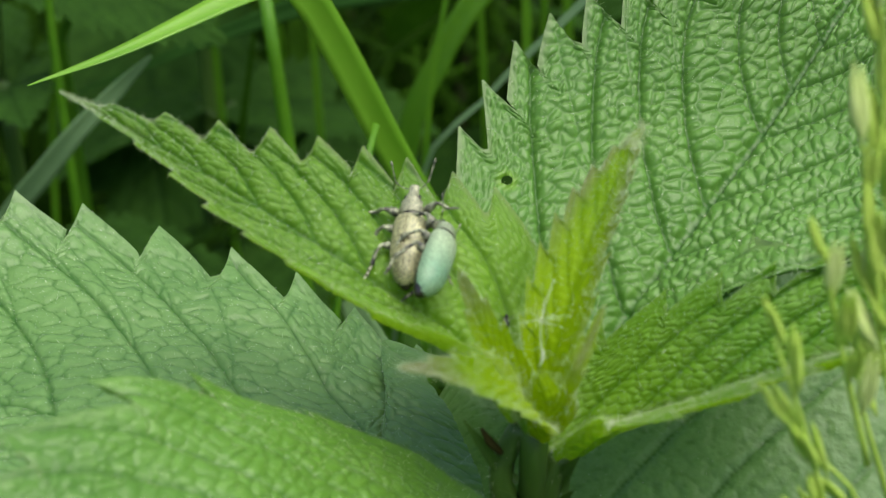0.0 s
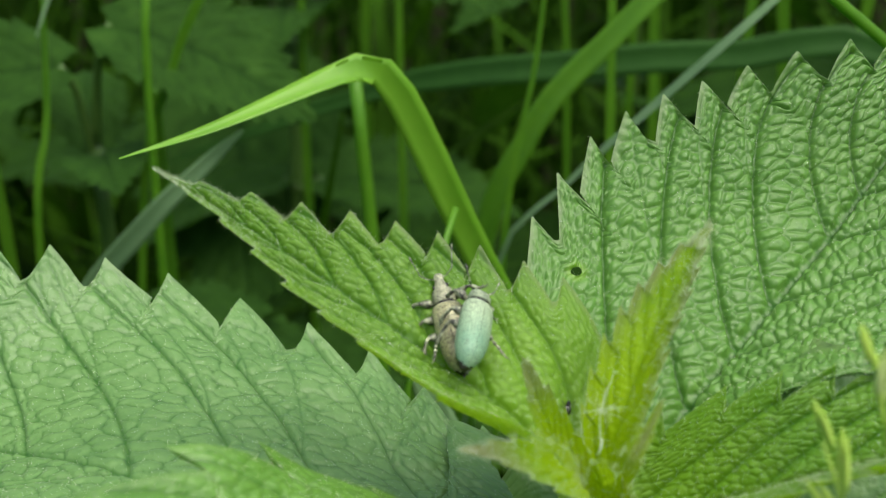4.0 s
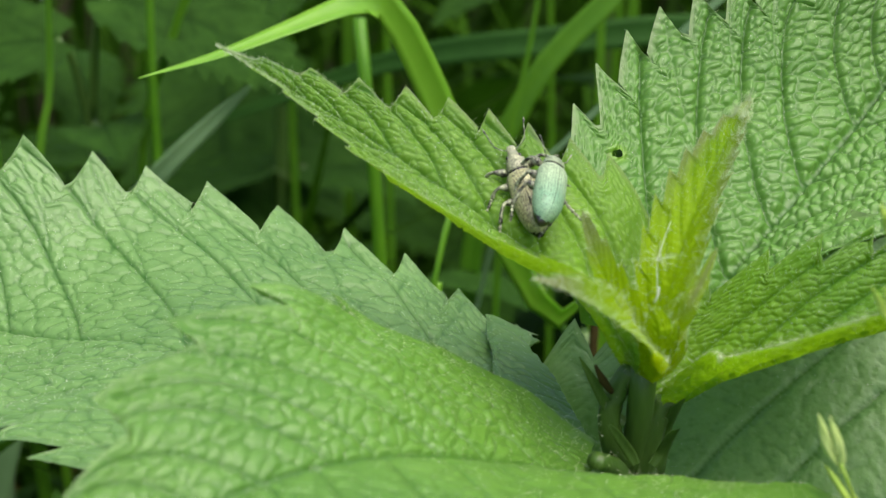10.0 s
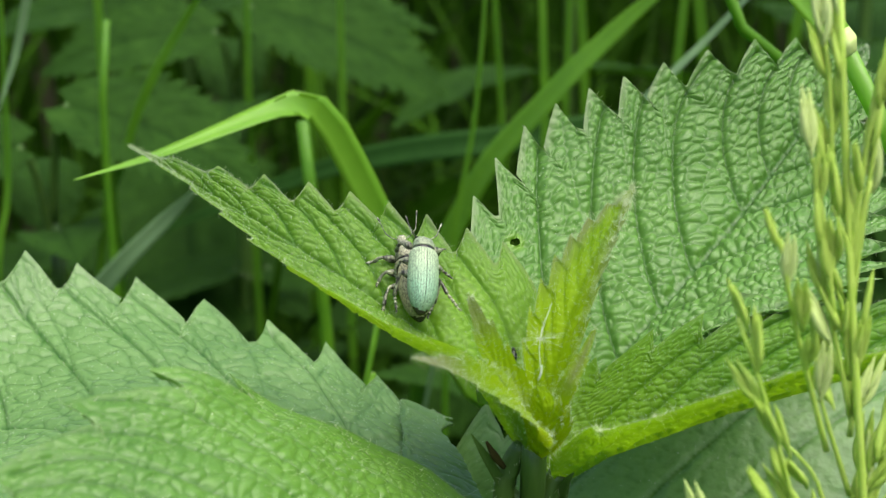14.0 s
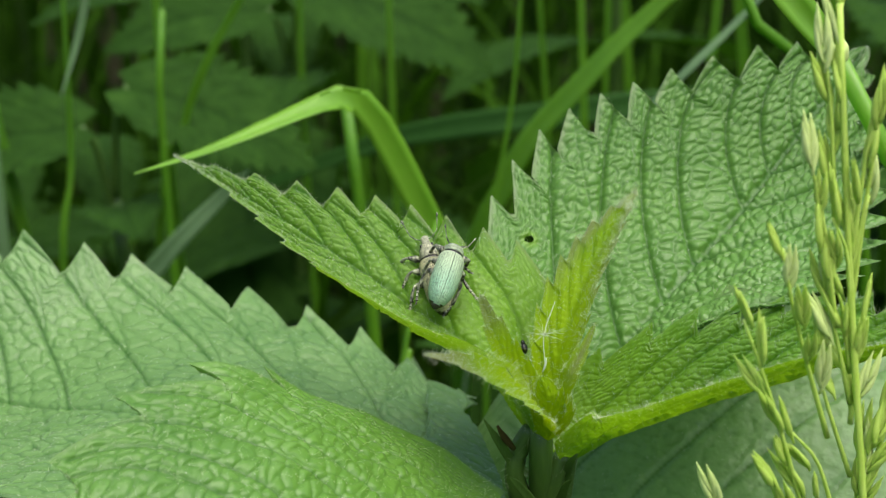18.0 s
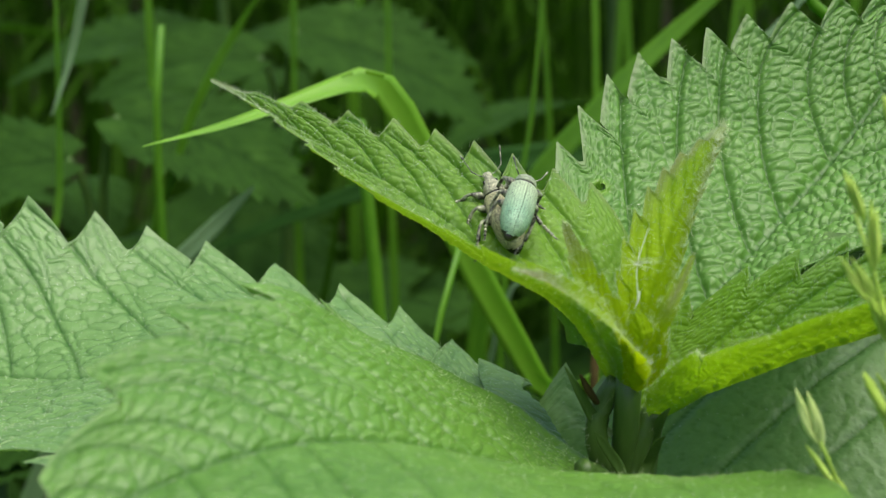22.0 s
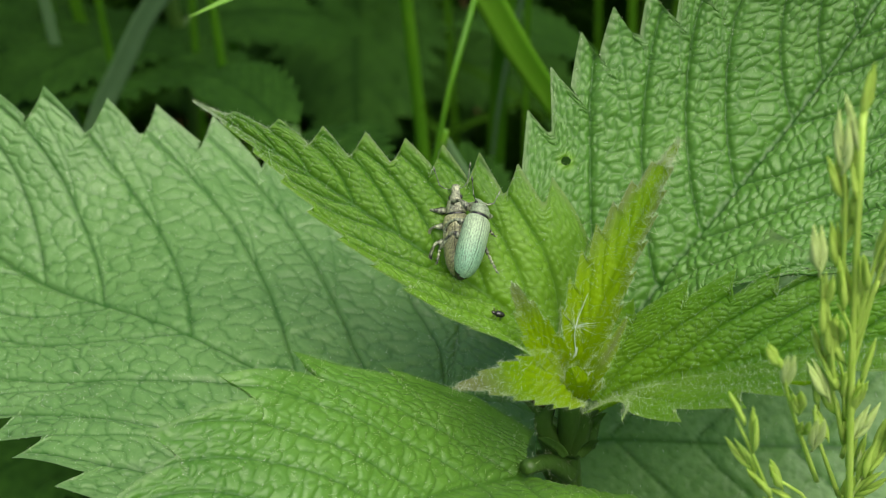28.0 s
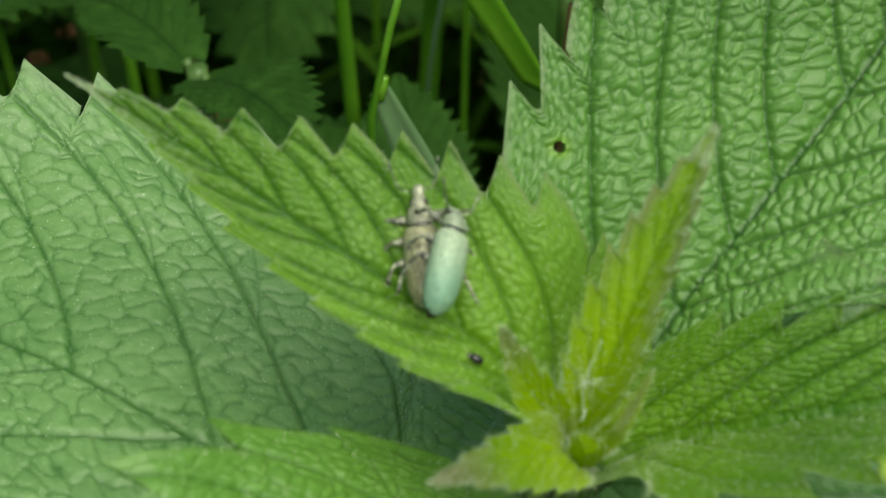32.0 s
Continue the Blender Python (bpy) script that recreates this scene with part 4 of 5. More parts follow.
def low_leaf(seed, w=21.0, length=62.0):
    d = leaf_blade(mid=[(0, 0, 0), (0, length * 0.33, 3), (0, length * 0.66, 1), (0, length, -6)], left=[(-1, 0, 0.12)], right=[(1, 0, 0.12)], wl=w, wr=w, teeth=13, depth=0.2, rows=6, cols=20, relief=0.9, lobe=0.12, seed=seed, wave=1.2)
    return d


LOW = []
for k in range(3):
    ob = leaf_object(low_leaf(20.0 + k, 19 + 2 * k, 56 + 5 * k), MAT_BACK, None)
    LOW.append(ob.data)
    bpy.data.objects.remove(ob)


def nettle_behind(x, y, top, nodes, seed, size=1.0):
    rng = random.Random(seed)
    root = tagged(empty("nettle_plant", V(x, y, 0)), "nettle growing behind, shade put into its dark green colour", "nettle", group="nettles")
    tube("stem", [V(0, 0, -8), V(rng.uniform(-4, 4), 2, top * 0.5), V(0, 0, top)], [0.0022, 0.002, 0.0012], MAT_STEM, root, 8, 30)
    az = rng.uniform(0, 90)
    z = top
    for n in range(nodes):
        for half in (0, 180):
            grow = min(1.0, 0.5 + 0.25 * n) * size
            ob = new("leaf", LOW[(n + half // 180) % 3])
            ob.parent = root
            ob.matrix_basis = Matrix.Translation(V(0, 0, z)) @ pose(0, 0, 0, 0, 0, az + half + rng.uniform(-12, 12)) @ pose(0, 0.006 * grow, 0, rng.uniform(-25, 12) + (22 if n == 0 else 0), rng.uniform(-12, 12), 0) @ Matrix.Diagonal((grow, grow, grow, 1))
            e = ob.matrix_basis.translation
            tube("petiole", [V(0, 0, z - 3), (e + V(0, 0, z - 2)) / 2, e], [0.0008, 0.0007, 0.0006], MAT_STEM, root, 6, 6)
        az += 90 + rng.uniform(-10, 10)
        z -= rng.uniform(26, 40)
    return root


def reaching_leaf(root, foot, tip, k, lift=0.0):
    """One more leaf of a plant, from foot to tip."""
    o = root.location
    a, b = Vector(foot) * MM - o, Vector(tip) * MM - o
    f = (b - a).normalized()
    r = f.cross(Vector((lift, -0.5, 1))).normalized()
    g = (b - a).length / (0.056 + 0.005 * k)
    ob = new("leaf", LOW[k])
    ob.parent = root
    m = Matrix((r, f, r.cross(f))).transposed().to_4x4()
    m.translation = a
    ob.matrix_basis = m @ Matrix.Diagonal((g, g, g, 1))
    tube("petiole", [Vector((0, 0, a.z - 0.02)), a * 0.5 + Vector((0, 0, a.z * 0.5 - 0.004)), a], [0.0008, 0.0007, 0.0006], MAT_STEM, root, 6, 8)


for k, (x, y, top, nodes, size) in enumerate(((-66, 142, 262, 5, 0.75), (-42, 206, 266, 5, 0.85), (-95, 120, 262, 5, 0.9), (-70, 70, 245, 5, 1.0), (26, 50, 262, 4, 0.62), (75, 110, 262, 5, 1.0), (10, 120, 235, 4, 0.9), (-10, 75, 228, 4, 0.85), (-34, 74, 260, 4, 0.7), (-140, 190, 300, 5, 1.1), (90, 230, 300, 5, 1.1), (30, 260, 290, 5, 1.0), (-60, 260, 300, 5, 1.1), (-40, -20, 215, 3, 0.9), (-160, 300, 300, 4, 1.1), (150, 330, 310, 4, 1.1))):
    plant = nettle_behind(x, y, top, nodes, 30 + k, size)
    if k == 0:
        reaching_leaf(plant, (-61, 139, 283), (-30, 133, 272), 0)
        reaching_leaf(plant, (-70, 141, 276), (-104, 138, 270), 1)
    if k == 1:
        reaching_leaf(plant, (-38, 203, 285), (0, 196, 270), 2)
        reaching_leaf(plant, (-46, 204, 280), (-80, 200, 276), 1)
dead = tagged(leaf_object(leaf_blade(mid=[(-42, 114, 217), (-38, 112, 220), (-33, 109, 220), (-28, 106, 217)], left=[(0.2, 0.7, 0.5)], right=[(-0.1, -0.8, -0.3)], wl=3.0, wr=2.7, teeth=8, depth=0.2, rows=8, cols=16, relief=0.6, seed=31.0, wave=1.0), MAT_BROWN, None, name="dead_leaf"), "dry brown dead leaf caught among the nettles", "leaf")
tube("stalk", [V(-42, 114, 217), V(-46, 116, 190), V(-48, 117, -8)], [0.0005, 0.0007, 0.0008], MAT_BROWN, dead, 6, 14)
rng = np.random.default_rng(12)
chunks = []
for k in range(260):
    c = np.array([rng.uniform(-0.3, 0.3), rng.uniform(-0.1, 0.6), 0.004])
    a, ln, w = rng.uniform(0, 6.28), rng.uniform(0.012, 0.035), rng.uniform(0.004, 0.010)
    u1, u2 = np.array([np.cos(a), np.sin(a), rng.uniform(-0.3, 0.3)]), np.array([-np.sin(a), np.cos(a), rng.uniform(-0.3, 0.3)])
    chunks.append(([c - u1 * ln, c - u2 * w + [0, 0, 0.003], c + u1 * ln, c + u2 * w + [0, 0, 0.002], c + [0, 0, 0.004]], [[0, 1, 4], [1, 2, 4], [2, 3, 4], [3, 0, 4]]))
lv, lf = join_data(chunks)
tagged(mesh_ob("leaf_litter", lv, lf, MAT_LITTER), "dry brown leaf litter on the soil", "litter", kind="stuff")


# ---- flowering grass beside the camera ----
def spikelet_data(ln, w):
    """Slender pointed glumes along +z, opening a little."""
    out = []
    for k in range(4):
        z0 = ln * (0.0 + 0.12 * k)
        side = (-1) ** k
        lean = w * (0.42 - 0.07 * k)
        top = min(z0 + ln * (0.72 - 0.04 * k), ln)
        out.append(tube_data([Vector((0, 0, z0)), Vector((side * lean * 0.8, 0.05 * w, z0 + (top - z0) * 0.3)), Vector((side * lean * 1.1, 0, z0 + (top - z0) * 0.65)), Vector((side * lean * 1.2, 0, top))], [w * 0.10, w * 0.30, w * 0.24, w * 0.02], 6, 9, 0.75))
    return join_data(out)


SPIKE = []
for ln, w in ((0.0046, 0.00095), (0.0040, 0.00085), (0.0034, 0.00075)):
    for mat in (MAT_SPIKE, MAT_AWN):
        sv, sf = spikelet_data(ln, w)
        ob = mesh_ob("spikelet", sv, sf, mat)
        SPIKE.append(ob.data)
        bpy.data.objects.remove(ob)


def flowering_grass():
    """One panicle beside the camera: a bent stalk with side branches that end in short rows of spikelets."""
    rng = random.Random(8)
    base = Vector((34, -11, -8))
    root = tagged(empty("flowering_grass", base * MM), "flowering grass with light green spikelets on thin branches", "grass")
    stalk = [Vector(p) for p in ((16.0, -9.5, 328), (16.8, -10.2, 318), (17.8, -11.4, 306), (19.2, -12.6, 292), (22.0, -13.5, 262), (30, -12.5, 140), base)]
    tube("stalk", [(p - base) * MM for p in stalk], [0.0002, 0.0003, 0.0004, 0.0005, 0.0006, 0.0007, 0.0008], MAT_SPIKE, root, 6, 60)

    def row(tip, foot, n, pale):
        """A branch from foot, with n spikelets up to tip."""
        tip, foot = Vector(tip), Vector(foot)
        up = (tip - foot).normalized()
        bend = foot.lerp(tip, 0.5) + Vector((rng.uniform(-0.6, 0.6), rng.uniform(-0.6, 0.6), 0.6))
        tube("branch", [(q - base) * MM for q in (foot, bend, tip - up * 3.0)], [0.0002, 0.00015, 0.0001], MAT_SPIKE, root, 5, 10)
        for k in range(n):
            at = tip - up * (3.8 + 2.7 * k) + Vector((rng.uniform(-0.35, 0.35), rng.uniform(-0.35, 0.35), 0))
            ob = new("spikelet", SPIKE[rng.choice((0, 0, 2, 4)) + (1 if rng.random() < pale else 0)])
            ob.parent = root
            way = (up + Vector((rng.uniform(-0.3, 0.3), rng.uniform(-0.3, 0.3), 0)) * (0.5 + 0.5 * (k > 0))).normalized()
            ob.matrix_basis = Matrix.Translation((at - base) * MM) @ way.to_track_quat("Z", "Y").to_matrix().to_4x4() @ pose(0, 0, 0, 0, 0, rng.uniform(0, 180))
    row((7.5, -15.7, 299.0), (14.5, -14.5, 283.5), 5, 0.25)
    row((8.7, -17.0, 313.0), (14.6, -15.0, 294.5), 6, 0.15)
    row((11.2, -16.0, 317.2), (16.0, -13.5, 300.0), 5, 0.2)
    row((13.6, -12.0, 321.5), (16.6, -11.5, 307.0), 4, 0.35)
    row((15.0, -9.5, 327.5), (16.4, -10.2, 314.0), 4, 0.4)
    row((16.2, -9.0, 331.0), (16.4, -9.8, 320.0), 3, 0.5)
    row((12.4, -14.5, 303.5), (17.6, -13.0, 291.0), 4, 0.3)
    row((10.6, -16.5, 301.0), (17.0, -14.5, 287.0), 4, 0.4)
    for k in range(17):
        z = rng.uniform(286, 324)
        f = min(1.0, (332 - z) / 42)
        az = rng.uniform(-2.2, 2.2)
        foot = Vector((16.9 + 2.2 * f, -10.3 - 2.0 * f, z - 11))
        tip = Vector((16.9 + 1.4 * f + (0.8 + 3.6 * f) * math.sin(az), -10.5 - 1.6 * f + 2.4 * math.cos(az) * f, z + rng.uniform(-2, 3)))
        row(tip, foot, rng.choice((2, 3, 3, 4)), 0.35)
    return root


panicle = flowering_grass()


# ---- small things on the leaves ----
def pappus():
    o = Vector((0.0, 0.6, 299.8))
    root = tagged(empty("dandelion_seed", o * MM), "white feathery plume seed caught on the nettle tip", "seed")
    a, m, b = (Vector((0.0, 0.4, 299.8)) - o) * MM, (Vector((0.0, 1.0, 302.0)) - o) * MM, (Vector((0.9, 2.4, 304.0)) - o) * MM
    off = V(0.2, -2.6, 0.6)
    tube("beak", [a + off, m + off, b + off], [0.00003, 0.000026, 0.00002], MAT_PAPPUS, root, 5, 14)
    tube("achene", [a + off + V(-0.2, 0, -0.5), a + off, a + off + V(0.1, 0.1, 0.6)], [0.00003, 0.00009, 0.00004], MAT_PAPPUS, root, 7, 8)
    rng = random.Random(5)
    for k in range(26):
        az, el = rng.uniform(0, 6.28), rng.uniform(-0.5, 0.7)
        d = Vector((math.cos(az) * math.cos(el), math.sin(az) * math.cos(el), math.sin(el))) * MM * rng.uniform(0.6, 1.9)
        c = m + off
        tube("bristle", [c, c + d * 0.5 + V(0, 0, 0.1), c + d], [0.000011, 0.000009, 0.000006], MAT_PAPPUS, root, 4, 6)


pappus()


def shell(sections, a0, a1, seg, groove=0.0, count=10):
    """Loft of elliptic arcs (y, half width, height, centre height), angle from straight up, in mm."""
    ang = np.linspace(radians(a0), radians(a1), seg)
    ys = np.array([s[0] for s in sections], float)
    yy = np.linspace(ys[0], ys[-1], 72)
    dense = [np.interp(yy, ys, [s[k] for s in sections]) for k in (1, 2, 3)]
    # rounded interpolation
    k = np.ones(5) / 5
    dense = [np.r_[d[:2], np.convolve(d, k, "valid"), d[-2:]] for d in dense]
    f = np.linspace(0, 1, seg)
    mod = 1 - groove * np.abs(np.sin(np.pi * count * f)) ** 0.25 * -1 - groove
    x = dense[0][:, None] * np.sin(ang)[None] * mod[None]
    z = dense[2][:, None] + dense[1][:, None] * np.cos(ang)[None] * mod[None]
    verts = np.stack([x, np.repeat(yy[:, None], seg, 1), z], -1).reshape(-1, 3) * MM
    i, j = np.meshgrid(np.arange(71), np.arange(seg - 1), indexing="ij")
    faces = np.stack([i * seg + j, i * seg + j + 1, (i + 1) * seg + j + 1, (i + 1) * seg + j], -1).reshape(-1, 4)
    return verts, faces.tolist()


def weevil(label, mat_shell, mat_body, mat_leg, size, grip):
    root = tagged(empty("weevil"), label, "beetle", group="pair of weevils")
    k = size

    def sc(v):
        return np.asarray(v) * k
    ely = [(-4.1, 0.05, 0.05, 0.62), (-4.02, 0.34, 0.34, 0.72), (-3.75, 0.66, 0.62, 0.84), (-3.3, 0.92, 0.86, 0.94), (-2.6, 1.12, 1.02, 1.0), (-1.6, 1.22, 1.08, 1.03), (-0.4, 1.21, 1.06, 1.04), (0.5, 1.18, 1.02, 1.03), (1.05, 1.14, 0.95, 1.02), (1.35, 1.05, 0.82, 1.0), (1.5, 0.86, 0.64, 1.0)]
    for side in (1, -1):
        v, f = shell([(y, w * 1.02, h, z) for y, w, h, z in ely], 0.4 * side, 112 * side, 90, 0.030, 10)
        ob = mesh_ob("wing_case", sc(v), f, mat_shell, root)
        at = ob.data.attributes.new("stria", "FLOAT", "POINT")
        lines = np.abs(np.sin(np.pi * 10 * np.linspace(0, 1, 90)))
        pits = 0.6 + 0.4 * np.sin(np.arange(72) * 2.1)
        at.data.foreach_set("value", (pits[:, None] * np.clip(1 - lines * 2.2, 0, 1)[None]).astype(np.float32).ravel())
    v, f = shell([(y * (1.03 if y < 0 else 0.985), w * 0.9, h * 0.85, z - 0.16) for y, w, h, z in ely], -180, 180, 32)
    mesh_ob("abdomen", sc(v), f, MAT_BLACK, root, "dark glossy abdomen")
    pro = [(1.60, 0.80, 0.66, 1.0), (1.68, 0.90, 0.76, 1.0), (1.82, 0.84, 0.72, 0.99), (2.2, 0.88, 0.74, 0.98), (2.6, 0.76, 0.64, 0.96), (2.74, 0.80, 0.66, 0.95), (2.84, 0.6, 0.5, 0.93)]
    if grip:
        pro = [(1.66, 0.80, 0.66, 1.0), (1.72, 0.90, 0.76, 1.0), (1.9, 0.86, 0.73, 0.98), (2.15, 0.88, 0.73, 0.95), (2.4, 0.76, 0.62, 0.91), (2.5, 0.78, 0.64, 0.89), (2.58, 0.6, 0.5, 0.86)]
    v, f = shell(pro, -180, 180, 36)
    mesh_ob("pronotum", sc(v), f, mat_body, root)
    v, f = shell([(1.30, 0.80, 0.62, 1.0), (1.5, 0.86, 0.70, 1.0), (1.74, 0.80, 0.66, 1.0)], -180, 180, 32)
    mesh_ob("collar", sc(v), f, MAT_BLACK, root, "black neck ring")
    head = [(2.6, 0.50, 0.44, 0.92), (3.0, 0.56, 0.48, 0.90), (3.35, 0.46, 0.40, 0.86), (3.7, 0.36, 0.28, 0.80), (4.15, 0.38, 0.26, 0.72), (4.35, 0.26, 0.18, 0.68), (4.42, 0.04, 0.04, 0.66)]
    if grip:
        head = [(2.3, 0.54, 0.46, 0.86), (2.6, 0.60, 0.50, 0.78), (2.9, 0.50, 0.42, 0.62), (3.1, 0.38, 0.32, 0.42), (3.3, 0.38, 0.28, 0.2), (3.4, 0.26, 0.2, 0.1), (3.42, 0.04, 0.04, 0.06)]
    v, f = shell(head, -180, 180, 28)
    mesh_ob("head", sc(v), f, mat_body, root)
    for side in (1, -1):
        bm = bmesh.new()
        bmesh.ops.create_uvsphere(bm, u_segments=14, v_segments=10, radius=0.21 * MM * k)
        for vert in bm.verts:
            vert.co.x *= 0.65
            vert.co += (V(0.54 * side, 2.68, 0.85) if grip else V(0.5 * side, 3.12, 0.95)) * k
        me = bpy.data.meshes.new("eye")
        bm.to_mesh(me)
        bm.free()
        me.materials.append(MAT_BLACK)
        ob = new("eye", me)
        ob.parent = root
        # elbowed antenna with a club
        a0, a1 = Vector((0.34 * side, 3.9, 0.85)), Vector((1.25 * side, 4.2, 1.5))
        a2 = Vector((1.55 * side, 5.4, 1.7)) if not grip else Vector((1.1 * side, 5.3, 1.5))
        if grip:
            a0, a1, a2 = Vector((0.34 * side, 3.1, 0.45)), Vector((1.05 * side, 3.3, 0.95)), Vector((1.35 * side, 4.3, 0.8))
        chunks = [tube_data([a0 * MM * k, (a0 + a1) / 2 * MM * k + V(0, -0.1, 0), a1 * MM * k], [0.00004 * k, 0.00004 * k, 0.00006 * k], 6, 10)]
        for q in range(6):
            p0, p1 = a1.lerp(a2, q / 6), a1.lerp(a2, (q + 0.92) / 6)
            chunks.append(tube_data([p0 * MM * k, p1 * MM * k], [0.00003 * k, 0.00005 * k, 0.00004 * k], 6, 5))
        club = a2 + (a2 - a1).normalized() * 0.55
        chunks.append(tube_data([a2 * MM * k, (a2 + club) / 2 * MM * k, club * MM * k], [0.00004 * k, 0.00010 * k, 0.00002 * k], 7, 8))
        av, af = join_data(chunks)
        mesh_ob("antenna", av, af, mat_leg, root)
        for n, (y, hy, ky, fy) in enumerate(((2.0, 2.2, 2.9, 3.6), (0.7, 0.7, 0.9, 0.6), (-0.6, -0.8, -1.5, -2.6))):
            shin = mat_leg
            hip = Vector((0.55 * side, y, 0.45))
            if grip:
                kick = (0.1, -0.1, 0.2)[n]
                knee = Vector((1.6 * side, hy + 0.2 + kick, 0.25))
                ankle = Vector((1.62 * side, ky - 0.3 + kick, -1.25))
                toe = Vector((1.25 * side, fy - 0.4 + kick, -1.75))
            else:
                knee = Vector((1.9 * side, hy + 0.15 * side, 1.35))
                ankle = Vector((2.6 * side, ky - 0.7, 0.75))
                toe = Vector((3.3 * side, fy - 1.3, 0.6))
            femur = mesh_ob("leg", *tube_data([hip * MM * k, hip.lerp(knee, 0.6) * MM * k, knee * MM * k], [0.00013 * k, 0.00022 * k, 0.00036 * k, 0.00026 * k, 0.00013 * k], 10, 16), mat_leg, root)
            mesh_ob("tibia", *tube_data([knee * MM * k, knee.lerp(ankle, 0.5) * MM * k + V(0.05 * side, 0.05, 0.04), ankle * MM * k], [0.00013 * k, 0.00013 * k, 0.00015 * k, 0.00018 * k], 8, 12), shin, femur)
            chunks = []
            for q in range(4):
                p0, p1 = ankle.lerp(toe, q / 4), ankle.lerp(toe, (q + 0.95) / 4)
                chunks.append(tube_data([p0 * MM * k, p1 * MM * k], [0.00006 * k, 0.00017 * k if q < 3 else 0.00008 * k], 6, 5))
            for c in (-0.1, 0.1):
                chunks.append(tube_data([toe * MM * k, (toe + Vector((0.12 * side, c, -0.02))) * MM * k, (toe + Vector((0.2 * side, c, -0.1))) * MM * k], [0.00003 * k, 0.000025 * k, 0.00001 * k], 5, 5))
            fv, ff = join_data(chunks)
            mesh_ob("foot", fv, ff, shin, femur)
    return root


female = weevil("bronze-brown scaled weevil standing on a nettle leaf", MAT_BRONZE, MAT_GREY, MAT_LEG, 0.87, False)
male = weevil("pale green scaled weevil clinging to the brown one", MAT_GREEN, MAT_SAGE, MAT_LEG, 0.89, True)


def black_bug():
    root = tagged(empty("small_black_insect"), "tiny glossy black insect at the base of the tip leaves", "insect")
    v, f = shell([(-0.7, 0.02, 0.02, 0.3), (-0.5, 0.25, 0.22, 0.3), (-0.1, 0.34, 0.3, 0.32), (0.2, 0.26, 0.22, 0.3), (0.3, 0.14, 0.12, 0.3)], -180, 180, 20)
    mesh_ob("abdomen", v, f, MAT_BLACK, root)
    v, f = shell([(0.28, 0.1, 0.1, 0.3), (0.4, 0.2, 0.18, 0.3), (0.6, 0.17, 0.15, 0.3), (0.7, 0.03, 0.03, 0.28)], -180, 180, 16)
    mesh_ob("head", v, f, MAT_BLACK, root)
    for side in (1, -1):
        for y in (0.3, 0.1, -0.15):
            tube("leg", [V(0.1 * side, y, 0.25), V(0.4 * side, y * 1.5, 0.4), V(0.65 * side, y * 2.2, 0.0)], [0.00004, 0.00003, 0.00002], MAT_BLACK, root, 5, 8)
    for ob in root.children:
        ob.data.transform(Matrix.Scale(0.8, 4))
    return root


bug = black_bug()


# ---- what moves ----
def framed(at, fwd, up):
    f = Vector(fwd).normalized()
    r = f.cross(Vector(up)).normalized()
    u = r.cross(f)
    m = Matrix((r, f, u)).transposed().to_4x4()
    m.translation = Vector(at) * MM
    return m


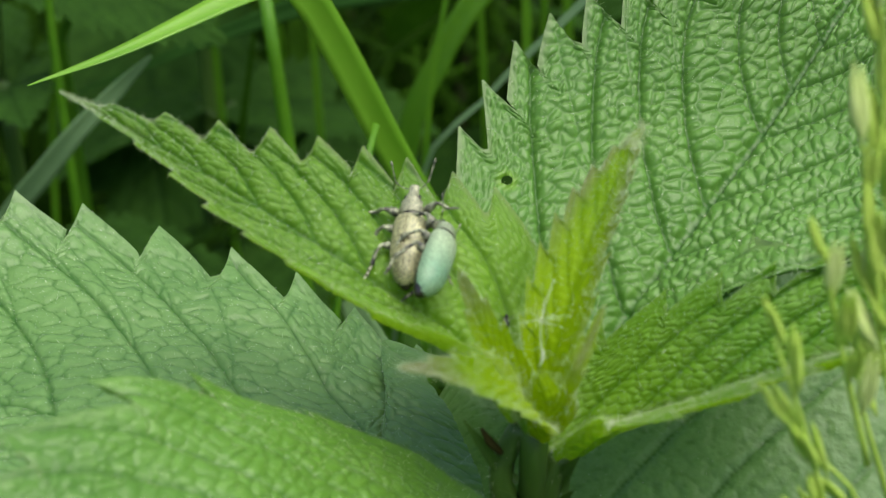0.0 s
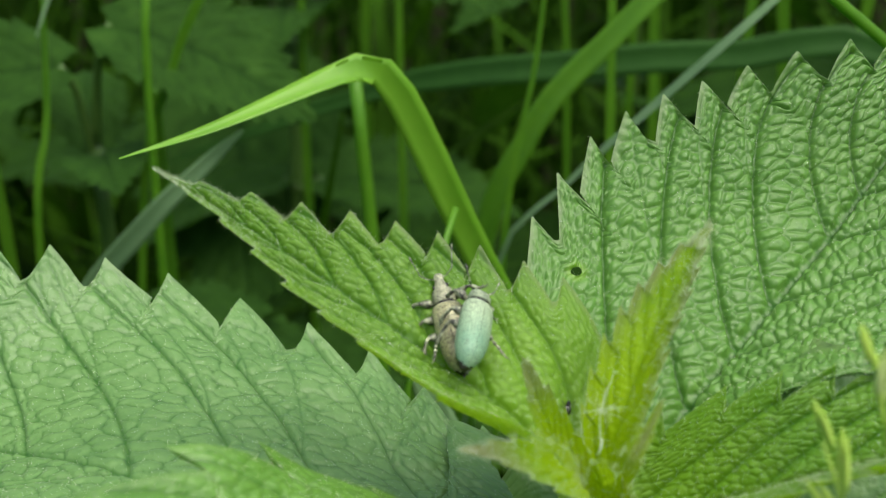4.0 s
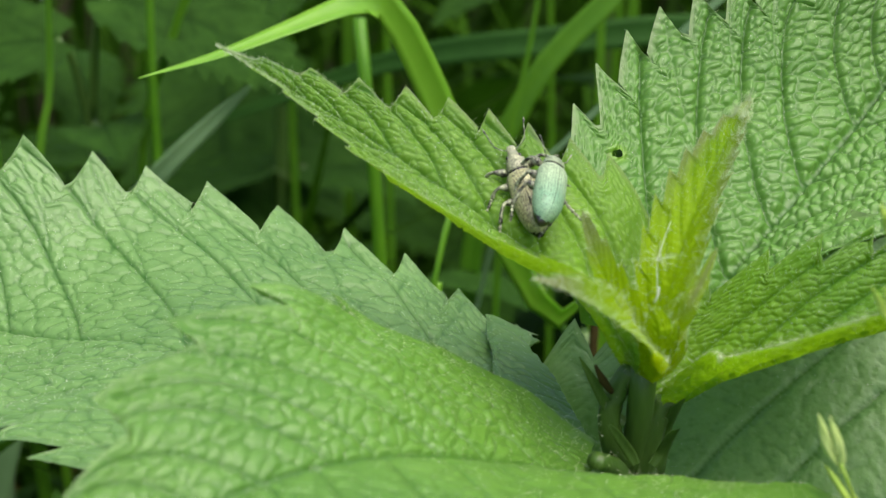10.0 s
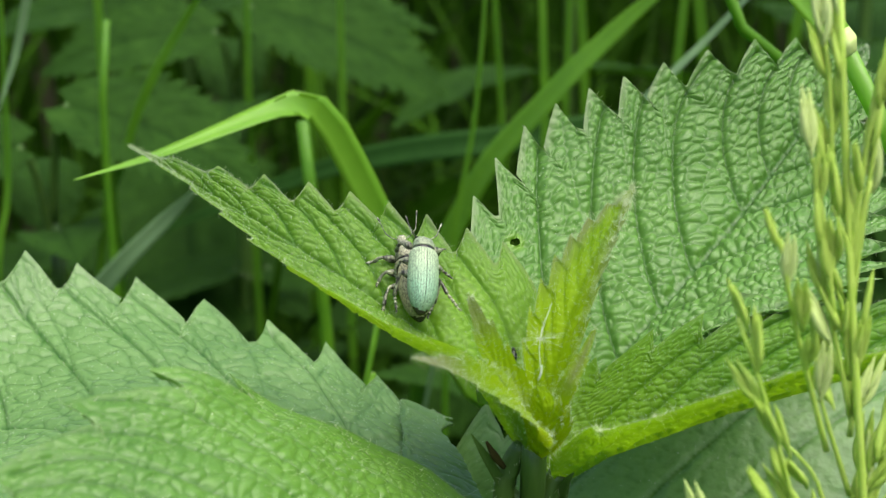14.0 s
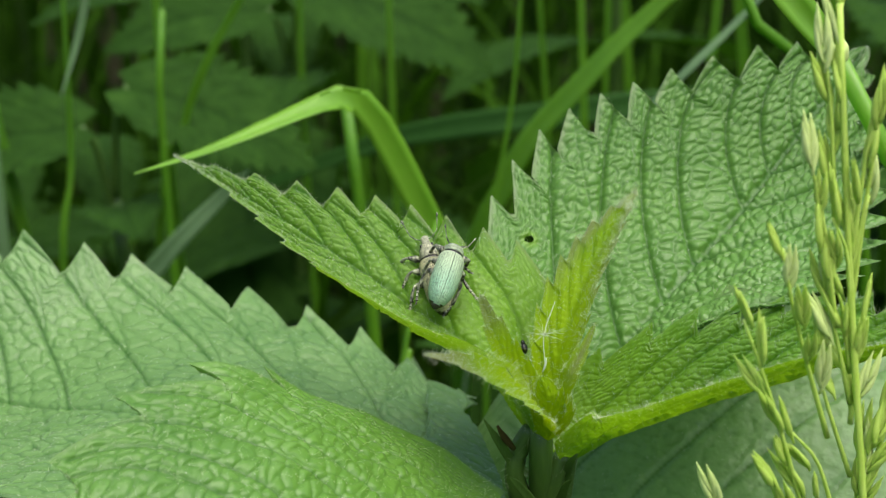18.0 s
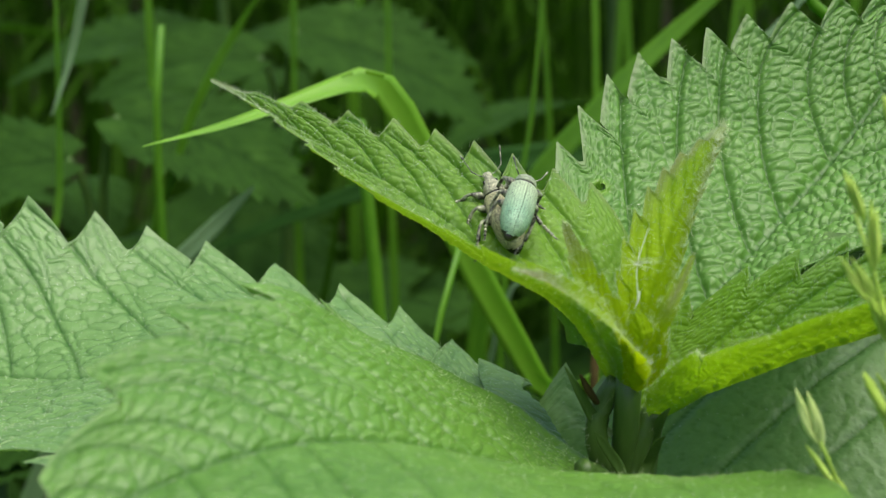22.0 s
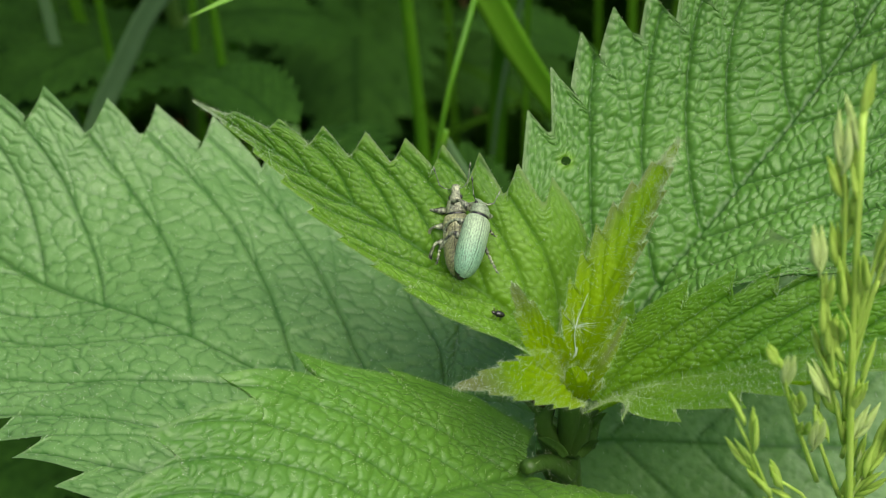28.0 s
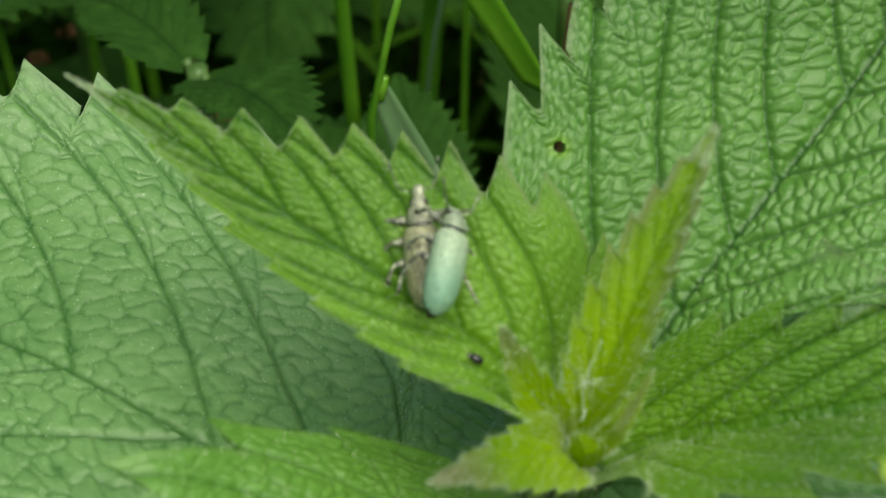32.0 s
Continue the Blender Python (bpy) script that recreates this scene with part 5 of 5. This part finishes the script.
def motions():
    # seconds; female: place, turn on the leaf; male: roll round her, turn, slide along her
    keys = [
        (0.0, (-6.9, 6.9, 302.9), 8, 84, -20, -1.7), (0.5, (-7.2, 6.9, 302.9), 4, 80, -14, -1.4), (1.0, (-7.8, 6.8, 302.9), -6, 66, -10, -0.5), (1.5, (-8.3, 6.8, 302.9), -10, 58, -6, -0.5),
        (2.0, (-8.8, 6.8, 302.9), -12, 16, -8, -0.6), (2.5, (-8.8, 6.8, 302.9), -14, 44, -10, -0.6), (3.5, (-8.8, 6.8, 302.9), -14, 50, -22, -1.2), (5.5, (-8.0, 6.8, 302.9), -12, 54, -28, -1.2),
        (8.0, (-7.5, 6.8, 302.9), -12, 54, -28, -1.2), (11.0, (-7.4, 6.8, 302.9), -14, 48, -28, -1.2), (12.0, (-7.7, 6.8, 302.9), -12, 38, -22, -1.2), (12.6, (-8.4, 6.8, 302.9), -6, 10, -8, -0.4),
        (13.0, (-8.4, 6.8, 302.9), -2, 4, 0, -0.3), (13.4, (-8.4, 6.8, 302.9), -6, 12, 0, -0.4), (14.5, (-8.0, 6.8, 302.9), -10, 26, -20, -1.2), (17.0, (-7.8, 6.8, 302.9), -12, 32, -28, -1.2),
        (20.0, (-7.9, 6.8, 302.9), -12, 30, -28, -1.2), (22.0, (-8.0, 6.8, 302.9), -14, 32, -30, -1.2), (24.5, (-8.2, 6.8, 302.9), -12, 38, -26, -1.2), (26.5, (-8.4, 6.8, 302.9), -6, 48, -18, -0.6),
        (29.0, (-8.4, 6.8, 302.9), -2, 54, -20, -0.7), (32.0, (-8.4, 6.8, 302.9), -4, 56, -20, -0.7)]
    she, he = [], []
    for t, at, turn, roll, twist, slide in keys:
        f = framed(at, (0.0, 0.84, 0.54), (0.1, -0.54, 0.84)) @ pose(0, 0.85 * MM, 0, 0, 0, -turn) @ pose(0, 0, 0, 0, -min(roll, 60) * 0.3, 0)
        she.append((t, f))
        he.append((t, f @ pose(0, slide * MM, 1.03 * MM, 0, roll, 0) @ pose(0, 0, 1.32 * MM, 0, 0, 0) @ pose(0, 0, 0, 4, -roll * 0.12, twist)))
    walk(female, she)
    walk(male, he)
    foot = bent.location.copy()
    sway = [(0, 2.2, 0), (3.5, 2.0, 0), (6, 1.4, 0), (9, 0.4, 0), (13, 0.3, 0), (16.5, 1.2, 0), (17.5, 1.2, 0), (19, 0.5, 0), (21.5, 0.5, 0), (23, 1.0, 0), (24.5, 3.2, 0.9), (26.5, 3.8, 1.6), (28, 4.2, 1.9), (32, 4.0, 2.0)]
    walk(bent, [(t, Matrix.Translation(foot - V(0, 0, low)) @ pose(0, 0, 0, 0, math.degrees(d / 310), 0)) for t, d, low in sway])
    root = panicle.location.copy()
    walk(panicle, [(t, Matrix.Translation(root) @ pose(0, 0, 0, 0, math.degrees(d / 310), 0)) for t, d in ((0, 0), (13, 0.0), (14.5, 0.6), (16.8, 2.5), (17.6, 2.4), (19.5, 1.0), (21.5, 0.2), (24.5, 0.0), (28, 0), (32, -0.3))])
    walk(bug, [(0.0, framed((-1.5, 4.2, 299.2), (0.2, 0.3, 1), (0.3, -1, 0.2))), (3.5, framed((-1.5, 4.2, 299.3), (0.2, 0.3, 1), (0.3, -1, 0.2))), (17.5, framed((-1.2, 4.0, 299.0), (-0.2, 0.3, 1), (0.3, -1, 0.2))),
               (24.5, framed((-2.5, 3.4, 299.2), (-1, 0.2, 0.3), (0, -0.4, 1))), (26.5, framed((-5.4, 2.6, 299.6), (-1, 0.0, 0.4), (0, -0.2, 1))), (32.0, framed((-5.7, 2.4, 299.7), (-1, 0.2, 0.4), (0, -0.2, 1)))])


motions()
